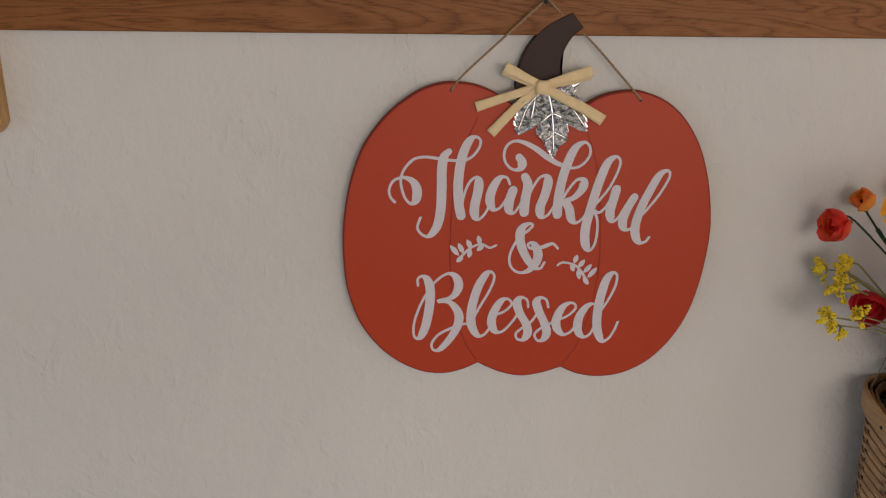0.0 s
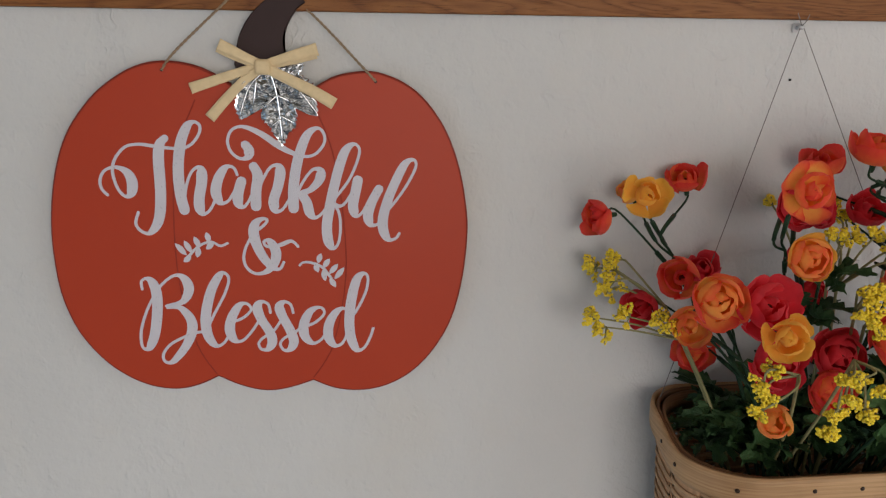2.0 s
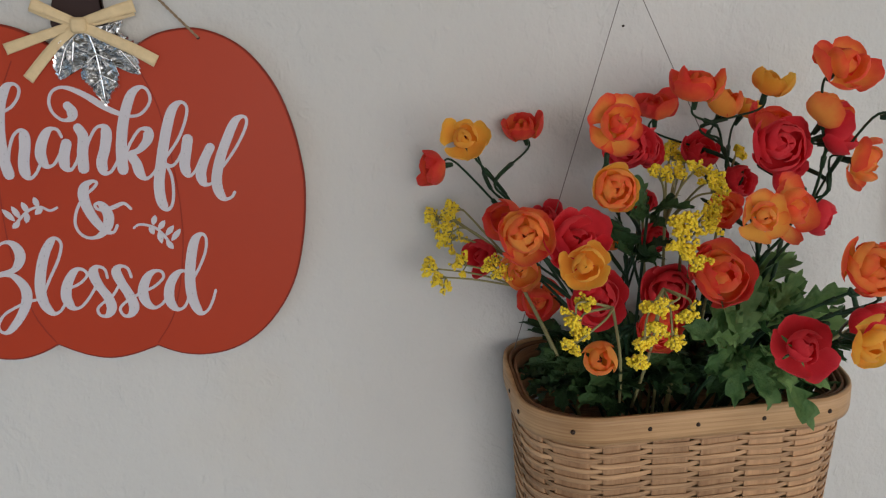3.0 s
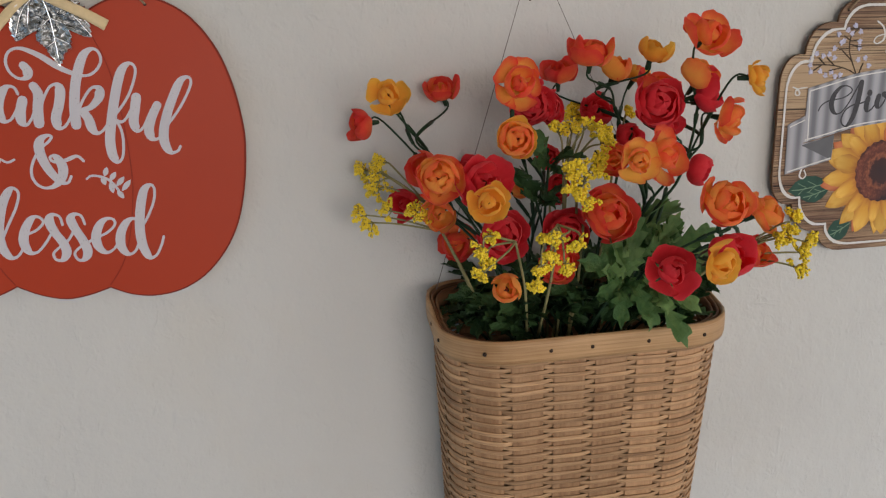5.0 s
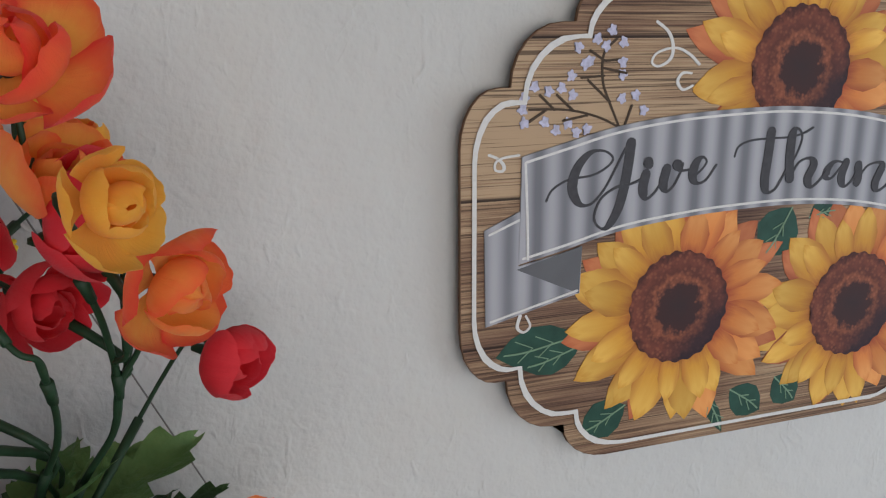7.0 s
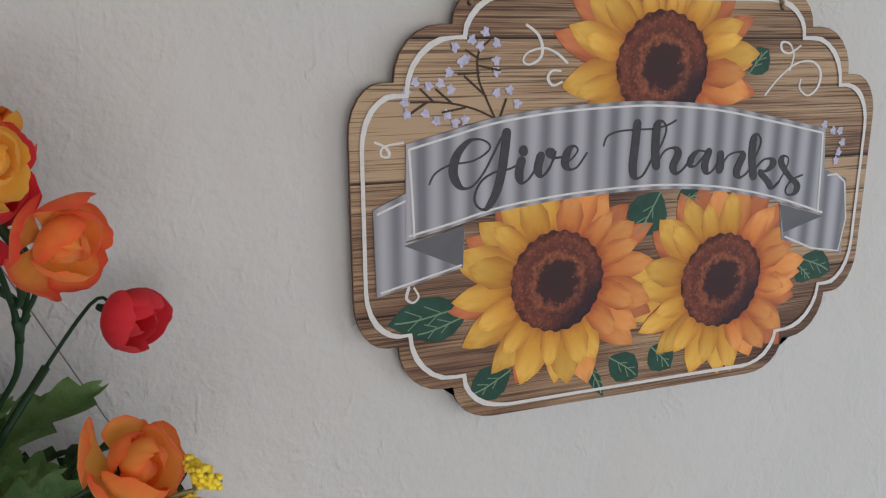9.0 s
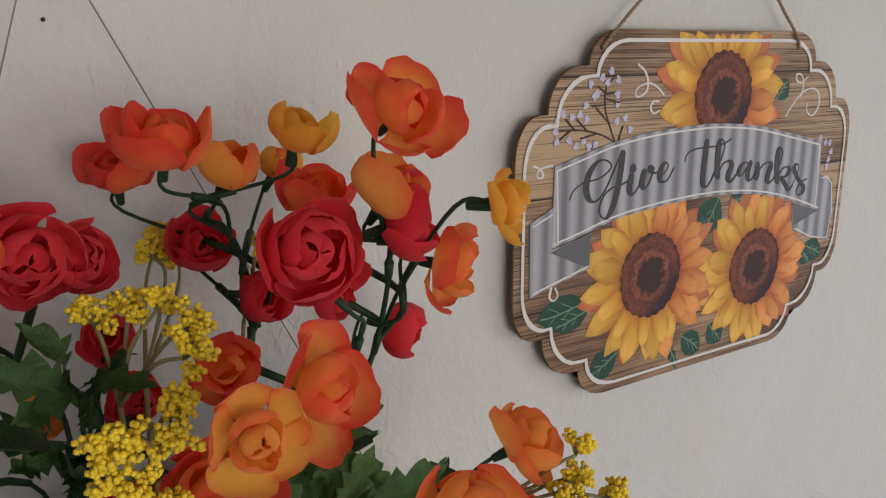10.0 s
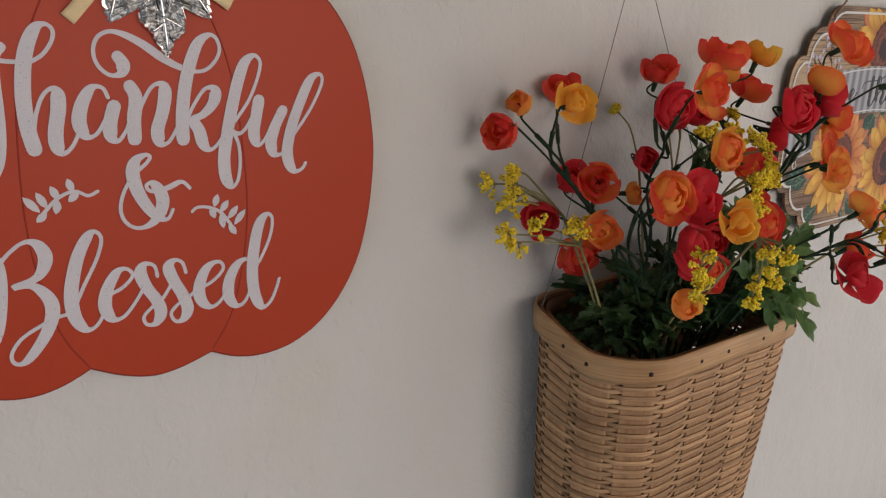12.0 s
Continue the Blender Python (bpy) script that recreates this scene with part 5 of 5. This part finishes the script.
branch("edge", [(0.3702, -0.0767, 1.5270), (0.3980, -0.0826, 1.5006), (0.4302, -0.0789, 1.4558), (0.4640, -0.0750, 1.3480)])
branch("middle", [(0.4382, -0.0817, 1.5760), (0.4553, -0.0563, 1.5407), (0.4577, -0.0632, 1.5025), (0.4539, -0.0645, 1.4558), (0.4740, -0.0650, 1.3480)])
branch("front", [(0.4308, -0.1185, 1.5035), (0.4451, -0.1004, 1.4841), (0.4527, -0.0802, 1.4474), (0.4790, -0.0750, 1.3480)])
branch("core", [(0.4891, -0.0996, 1.5118), (0.4901, -0.0860, 1.4893), (0.4892, -0.0711, 1.4477), (0.4900, -0.0700, 1.3480)])
branch("top", [(0.5250, -0.0647, 1.6088), (0.5330, -0.0686, 1.5838), (0.5288, -0.0723, 1.5397), (0.5164, -0.0653, 1.4759), (0.5040, -0.0650, 1.3480)])
branch("high", [(0.5688, -0.1301, 1.6075), (0.5746, -0.1143, 1.5793), (0.5730, -0.0984, 1.5427), (0.5495, -0.0852, 1.4925), (0.5220, -0.0700, 1.3480)])
branch("lean", [(0.5580, -0.1271, 1.5777), (0.5573, -0.1098, 1.5461), (0.5410, -0.0879, 1.4967), (0.5160, -0.0770, 1.3480)])
branch("right", [(0.5639, -0.1667, 1.5035), (0.5536, -0.1487, 1.4896), (0.5365, -0.1087, 1.4623), (0.5190, -0.0800, 1.3480)])
branch("low", [(0.5803, -0.1491, 1.5091), (0.5615, -0.1322, 1.4929), (0.5390, -0.0967, 1.4625), (0.5240, -0.0750, 1.3480)])
TAGS = {
    "yellow": "golden-yellow silk ranunculus %s in the wall basket", "amber": "amber-orange silk ranunculus %s in the wall basket", "orange": "orange silk ranunculus %s with yellow inner petals",
    "vermilion": "orange-red silk ranunculus %s in the wall basket", "red": "deep red silk ranunculus %s in the wall basket"}
WORDS = {"open": "with wide open petals", "full": "in full bloom", "loose": "with loose petals", "cup": "half-open bloom", "bud": "bud"}


def bloom_at(colour, x, y, z, facing, radius, form, key):
    flower(colour, (x, y, z), facing, radius, form, key, TAGS[colour] % WORDS[form])


# the branch that leans out to the pumpkin
bloom_at("yellow", 0.3301, -0.0894, 1.6196, (-0.15, -0.85, 0.35), 14.5, "loose", "left")
bloom_at("amber", 0.3419, -0.0170, 1.6106, (-0.6, -0.35, 0.7), 11, "bud", "left")
bloom_at("vermilion", 0.3155, -0.0296, 1.5928, (-0.95, -0.25, -0.05), 14.5, "cup", "left")
bloom_at("vermilion", 0.3885, -0.0140, 1.6185, (-0.35, -0.45, 0.85), 14.5, "cup", "left")
bloom_at("orange", 0.3552, -0.1565, 1.5646, (-0.12, -0.98, 0.15), 17, "full", "edge")
bloom_at("vermilion", 0.3582, -0.0895, 1.5608, (-0.65, -0.65, 0.25), 14.5, "cup", "left")
bloom_at("red", 0.4062, -0.0170, 1.5457, (-0.3, -0.5, 0.8), 15, "cup", "left")
bloom_at("red", 0.3489, -0.0434, 1.5254, (-0.8, -0.55, 0.0), 14.5, "cup", "edge")
bloom_at("amber", 0.3685, -0.0891, 1.5238, (-0.35, -0.9, -0.2), 14, "cup", "edge")
bloom_at("vermilion", 0.3922, -0.0454, 1.4868, (-0.45, -0.88, -0.2), 19, "loose", "edge")
# the middle
bloom_at("orange", 0.4225, -0.1332, 1.6273, (-0.05, -0.96, 0.25), 18, "open", "middle")
bloom_at("red", 0.4492, -0.0809, 1.6081, (-0.1, -0.95, -0.15), 18, "full", "middle")
bloom_at("red", 0.4677, -0.0734, 1.6048, (0.4, -0.8, 0.1), 14, "full", "middle")
bloom_at("yellow", 0.4138, -0.1553, 1.5902, (0.0, -0.99, 0.08), 14, "full", "middle")
bloom_at("red", 0.3888, -0.1559, 1.5591, (0.05, -0.9, 0.35), 20.5, "loose", "middle")
bloom_at("yellow", 0.3819, -0.1925, 1.5525, (-0.12, -0.97, 0.18), 13.5, "loose", "front")
bloom_at("amber", 0.4506, -0.0495, 1.5352, (0.2, -0.9, 0.2), 10, "bud", "middle")
bloom_at("red", 0.4864, -0.0462, 1.5310, (0.2, -0.9, 0.1), 13.5, "full", "middle")
bloom_at("red", 0.4799, -0.0326, 1.5590, (-0.2, -0.9, 0.1), 12, "cup", "middle")
bloom_at("red", 0.4065, -0.1425, 1.5171, (0.15, -0.95, 0.05), 19, "full", "front")
bloom_at("vermilion", 0.4561, -0.1284, 1.4878, (0.0, -0.95, 0.2), 16, "full", "front")
bloom_at("amber", 0.4106, -0.1408, 1.4728, (-0.1, -0.9, 0.35), 12, "bud", "front")
bloom_at("red", 0.4708, -0.1118, 1.5066, (0.0, -0.95, 0.15), 18, "full", "core")
bloom_at("vermilion", 0.4935, -0.1413, 1.5268, (0.05, -0.9, 0.35), 21, "full", "core")
# the top
bloom_at("vermilion", 0.4912, -0.0264, 1.6303, (-0.15, -0.35, 0.92), 15.5, "cup", "top")
bloom_at("orange", 0.4987, -0.0820, 1.6484, (-0.05, -0.35, 0.93), 17, "cup", "top")
bloom_at("amber", 0.5299, -0.0646, 1.6349, (0.2, -0.5, 0.85), 13.5, "bud", "top")
bloom_at("yellow", 0.5551, -0.0794, 1.6493, (0.2, -0.3, 0.93), 13, "bud", "top")
bloom_at("yellow", 0.5647, -0.0304, 1.6286, (0.4, -0.3, 0.85), 11, "bud", "top")
bloom_at("vermilion", 0.5663, -0.0657, 1.6179, (0.25, -0.4, 0.88), 16.5, "cup", "high")
bloom_at("red", 0.5205, -0.0480, 1.5980, (0.0, -0.75, 0.5), 15, "cup", "top")
bloom_at("red", 0.5347, -0.1331, 1.6105, (0.0, -0.98, 0.15), 19, "full", "lean")
bloom_at("orange", 0.5072, -0.1131, 1.5653, (0.2, -0.95, -0.1), 14, "cup", "lean")
bloom_at("red", 0.5369, -0.0750, 1.5782, (0.4, -0.85, 0.1), 14, "cup", "top")
# the branch that leans to the plank sign
bloom_at("orange", 0.5646, -0.1501, 1.6621, (0.12, -0.80, 0.58), 19.5, "loose", "high")
bloom_at("amber", 0.5697, -0.1304, 1.6290, (0.25, -0.55, 0.75), 16, "cup", "high")
bloom_at("red", 0.5760, -0.1317, 1.6158, (0.55, -0.4, 0.2), 16.5, "cup", "high")
bloom_at("yellow", 0.5871, -0.1814, 1.6301, (0.70, -0.70, 0.10), 13, "loose", "high")
bloom_at("orange", 0.5976, -0.1315, 1.5947, (0.72, -0.66, -0.15), 19, "loose", "high")
bloom_at("red", 0.6149, -0.0619, 1.5448, (0.75, -0.5, -0.15), 15.5, "bud", "high")
bloom_at("red", 0.5590, -0.1040, 1.5850, (0.6, -0.6, -0.2), 14, "cup", "high")
bloom_at("orange", 0.5197, -0.1756, 1.5760, (0.45, -0.85, 0.25), 20.5, "open", "lean")
bloom_at("amber", 0.4899, -0.1957, 1.5756, (-0.05, -0.97, 0.05), 14.5, "open", "lean")
# the branch over the front of the rim
bloom_at("red", 0.5092, -0.2122, 1.4989, (-0.05, -0.85, 0.50), 18.5, "open", "right")
bloom_at("orange", 0.5405, -0.2270, 1.5493, (0.05, -0.92, 0.35), 17.5, "full", "right")
bloom_at("amber", 0.6148, -0.1613, 1.5261, (0.65, -0.50, 0.50), 19, "loose", "low")
bloom_at("vermilion", 0.6085, -0.1606, 1.4941, (0.55, -0.55, 0.45), 14.5, "cup", "low")
bloom_at("red", 0.5484, -0.2245, 1.5123, (0.35, -0.6, 0.4), 16.5, "bud", "right")
bloom_at("yellow", 0.5253, -0.2508, 1.5122, (0.30, -0.92, -0.1), 15, "loose", "right")

# ---- sprays of yellow berries ----


def berry_spray(heads, root, spread, seed, label="spray of tiny yellow artificial berries on pale stems"):
    """One branching spray; heads: the middles of its clusters."""
    r = random.Random(seed)
    base = Vector(root[0])
    ob = thing("berry_spray", base, label, "artificial flower", "berry sprays in the wall basket")
    stems = bmesh.new()
    umbels = []
    for h in heads:
        top = Vector(h)
        fruit = bmesh.new()
        knee = base.lerp(top, 0.55) + Vector((r.uniform(-8, 8), r.uniform(-10, 2), r.uniform(0, 12))) / 1000
        hub = top - (top - knee).normalized() * spread * 0.0008
        tube(stems, [Vector(), knee - base, hub - base], 0.0010, 0.0007, sides=6, smooth=5)
        out = (top - knee).normalized()
        for k in range(9):
            way = (out * 0.8 + Vector((r.uniform(-1, 1), r.uniform(-1, 1), r.uniform(-0.9, 1)))).normalized()
            tip = hub + way * spread * r.uniform(0.7, 1.3) / 1000
            tube(stems, [hub - base, hub.lerp(tip, 0.6) - base + Vector((0, 0, 0.0012)), tip - base], 0.0006, 0.0004, sides=4, smooth=2)
            clump = hub.lerp(tip, 0.85)
            for b in range(r.randrange(14, 20)):
                spot = Vector((r.gauss(0, 1), r.gauss(0, 1), r.gauss(0, 1))).normalized() * r.uniform(0.6, 1.0) * 0.0026
                if r.random() < 0.40:
                    spot = hub.lerp(tip, r.uniform(0.35, 0.7)) - clump + spot * 0.5
                bmesh.ops.create_icosphere(fruit, subdivisions=1, radius=r.uniform(0.95, 1.35) / 1000, matrix=Matrix.Translation(clump + spot - base))
        umbels.append(fruit)
    low = Vector(root[1]) - base
    tube(stems, [Vector(), low * 0.5 + Vector((0.003, 0, 0.002)), low], 0.0011, 0.0013, sides=6, smooth=5)
    part("stem", stems, SPRAY_GREEN, ob, "pale olive plastic stem")
    for fruit in umbels:
        part("umbel", fruit, BERRY, ob, "dense umbel of tiny yellow beads")


berry_spray([(0.3306, -0.0266, 1.5641), (0.3117, -0.0169, 1.5522), (0.3255, -0.0272, 1.5552), (0.3192, -0.0371, 1.5433), (0.3207, -0.0276, 1.5337)], [(0.3656, -0.0503, 1.5266), (0.4240, -0.0650, 1.3880)], 12, 1)
berry_spray([(0.3061, -0.0464, 1.5197), (0.3119, -0.0489, 1.5128), (0.3268, -0.0586, 1.5250), (0.3483, -0.0801, 1.5293), (0.3556, -0.0855, 1.5225)], [(0.3770, -0.0604, 1.5029), (0.4240, -0.0650, 1.3880)], 10.5, 2)
berry_spray([(0.5094, -0.0220, 1.6010), (0.5010, -0.0300, 1.5960), (0.5150, -0.0300, 1.5930)], [(0.4900, -0.0550, 1.5450), (0.475, -0.065, 1.388)], 9.5, 3)
berry_spray([(0.4632, -0.0060, 1.6006)], [(0.4856, -0.0201, 1.5516), (0.4740, -0.0550, 1.3880)], 8, 4)
berry_spray([(0.4776, -0.0982, 1.5943), (0.4900, -0.1080, 1.5960), (0.4912, -0.1390, 1.5829), (0.4960, -0.1260, 1.5900), (0.4640, -0.0960, 1.5930)], [(0.4720, -0.0950, 1.5520), (0.475, -0.075, 1.388)], 9.5, 5)
berry_spray([(0.4638, -0.1563, 1.5664), (0.4540, -0.1580, 1.5720), (0.4560, -0.1560, 1.5610), (0.4760, -0.1560, 1.5640), (0.4850, -0.1500, 1.5700)], [(0.4780, -0.1100, 1.5400), (0.485, -0.075, 1.388)], 8.5, 6)
berry_spray([(0.4657, -0.1491, 1.5413), (0.4540, -0.1500, 1.5470), (0.4720, -0.1520, 1.5370)], [(0.4830, -0.1150, 1.5300), (0.485, -0.075, 1.388)], 8, 7)
berry_spray([(0.3890, -0.1631, 1.5207), (0.3836, -0.1641, 1.5083), (0.3865, -0.1640, 1.5000), (0.3810, -0.1661, 1.4920)], [(0.4110, -0.1600, 1.5150), (0.445, -0.085, 1.41)], 7, 8)
berry_spray([(0.4215, -0.1907, 1.5240), (0.4173, -0.1866, 1.4869), (0.4394, -0.1883, 1.4976), (0.4463, -0.1944, 1.5154), (0.4324, -0.1859, 1.5203), (0.4280, -0.1900, 1.5080), (0.4210, -0.1870, 1.4980)], [(0.4400, -0.1700, 1.5280), (0.455, -0.085, 1.41)], 7.2, 9)
berry_spray([(0.6371, -0.1728, 1.5210), (0.6398, -0.1895, 1.5050), (0.6352, -0.1856, 1.4830), (0.6195, -0.1798, 1.5059), (0.6300, -0.1820, 1.5120), (0.6420, -0.1800, 1.4950)], [(0.5950, -0.1480, 1.4880), (0.535, -0.085, 1.41)], 8.5, 10)
berry_spray([(0.5406, -0.0722, 1.6012)], [(0.5328, -0.0590, 1.5617), (0.5040, -0.0650, 1.3880)], 8, 11)

# ---- silk leaves ----


def leaf_mesh(name, seed, mat):
    """A cut silk leaf of unit length along x: three coarsely toothed lobes, creased along their veins and drooping."""
    r = random.Random(seed)
    bm = bmesh.new()
    for turn, length, start in ((0, 0.86, 0.14), (0.80, 0.66, 0.12), (-0.80, 0.66, 0.12)):
        turn += r.uniform(-0.12, 0.12)
        c, s = math.cos(turn), math.sin(turn)
        wob = r.uniform(0, 6)
        rows = []
        n = 30
        for j in range(n + 1):
            v = j / n
            tooth = 0.50 + 0.66 * ((v * 4.3 + 0.15) % 1.0)
            half = (0.05 + 0.275 * v ** 0.7) * max(0.0, 1 - v ** 5) * tooth * length ** 0.4 if v > 0.12 else 0.035
            row = []
            for u in (-1, -0.5, 0, 0.5, 1):
                x, y = v * length, half * u
                if abs(u) == 1:
                    x += 0.06 * length * tooth
                z = 0.45 * abs(u) * half - 0.34 * (start + x * c) ** 2 + 0.05 * math.sin(7 * v + wob + u) - 0.10 * abs(turn) * v
                row.append(bm.verts.new((start * min(v * 8, 1) + x * c - y * s, x * s + y * c, z + 0.004 * turn)))
            rows.append(row)
        for a, b in zip(rows, rows[1:]):
            for k in range(4):
                bm.faces.new((a[k], b[k], b[k + 1], a[k + 1]))
    return link(name, bm, mat)


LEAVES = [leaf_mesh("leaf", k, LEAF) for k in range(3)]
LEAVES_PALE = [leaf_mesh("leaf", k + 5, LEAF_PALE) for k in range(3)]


def leaf_sprig(hub, tips, meshes, label, seed, face=(0, -0.35, 1)):
    """Leaves that spring from one stem; tips: where each one points to."""
    r = random.Random(seed)
    at = Vector(hub)
    ob = thing("leaf_sprig", at, label, "artificial leaves", "leaf sprigs in the wall basket")
    foot = Vector((0.49 + r.uniform(-0.04, 0.04), -0.065 + r.uniform(-0.02, 0.02), 1.345)) - at
    part("stem", tube(bmesh.new(), [Vector(), foot * 0.5, foot], 0.0011, 0.0014, sides=6, smooth=4), STEM_GREEN, ob, "dark green stem")
    for t in tips:
        way = Vector(t) - at
        x = way.normalized()
        z = Vector(face) + Vector((r.uniform(-0.3, 0.3), r.uniform(-0.3, 0.3), r.uniform(-0.2, 0.2)))
        y = z.cross(x).normalized()
        q = Matrix((x, y, x.cross(y))).transposed().to_4x4()
        s = way.length * 0.92
        m = q @ Matrix.Rotation(r.uniform(-0.3, 0.3), 4, "X")
        part("leaf", meshes[r.randrange(3)], None, ob, m=m @ Matrix.Diagonal((s, s * r.uniform(0.78, 1.05), s, 1)))


RIM_LEAVES = "bright green cut silk leaves over the basket rim"
leaf_sprig((0.515, -0.125, 1.470), [(0.480, -0.150, 1.496), (0.520, -0.150, 1.522), (0.500, -0.152, 1.512), (0.492, -0.166, 1.455), (0.512, -0.170, 1.460)], LEAVES_PALE, RIM_LEAVES, 3, (0.1, -0.8, 0.6))
leaf_sprig((0.530, -0.130, 1.466), [(0.553, -0.180, 1.436), (0.566, -0.166, 1.462), (0.541, -0.164, 1.470)], LEAVES_PALE, RIM_LEAVES, 9, (0.2, -0.6, 0.8))
leaf_sprig((0.540, -0.100, 1.474), [(0.588, -0.140, 1.500), (0.562, -0.122, 1.508), (0.534, -0.128, 1.512)], LEAVES_PALE, RIM_LEAVES, 8, (0.2, -0.6, 0.8))
leaf_sprig((0.535, -0.085, 1.478), [(0.590, -0.078, 1.532), (0.573, -0.066, 1.526), (0.550, -0.095, 1.535)], LEAVES_PALE, "green cut silk leaves among the flowers", 4)
leaf_sprig((0.545, -0.115, 1.482), [(0.584, -0.146, 1.509), (0.556, -0.130, 1.521), (0.531, -0.124, 1.517)], LEAVES_PALE, RIM_LEAVES, 12, (0.1, -0.7, 0.7))
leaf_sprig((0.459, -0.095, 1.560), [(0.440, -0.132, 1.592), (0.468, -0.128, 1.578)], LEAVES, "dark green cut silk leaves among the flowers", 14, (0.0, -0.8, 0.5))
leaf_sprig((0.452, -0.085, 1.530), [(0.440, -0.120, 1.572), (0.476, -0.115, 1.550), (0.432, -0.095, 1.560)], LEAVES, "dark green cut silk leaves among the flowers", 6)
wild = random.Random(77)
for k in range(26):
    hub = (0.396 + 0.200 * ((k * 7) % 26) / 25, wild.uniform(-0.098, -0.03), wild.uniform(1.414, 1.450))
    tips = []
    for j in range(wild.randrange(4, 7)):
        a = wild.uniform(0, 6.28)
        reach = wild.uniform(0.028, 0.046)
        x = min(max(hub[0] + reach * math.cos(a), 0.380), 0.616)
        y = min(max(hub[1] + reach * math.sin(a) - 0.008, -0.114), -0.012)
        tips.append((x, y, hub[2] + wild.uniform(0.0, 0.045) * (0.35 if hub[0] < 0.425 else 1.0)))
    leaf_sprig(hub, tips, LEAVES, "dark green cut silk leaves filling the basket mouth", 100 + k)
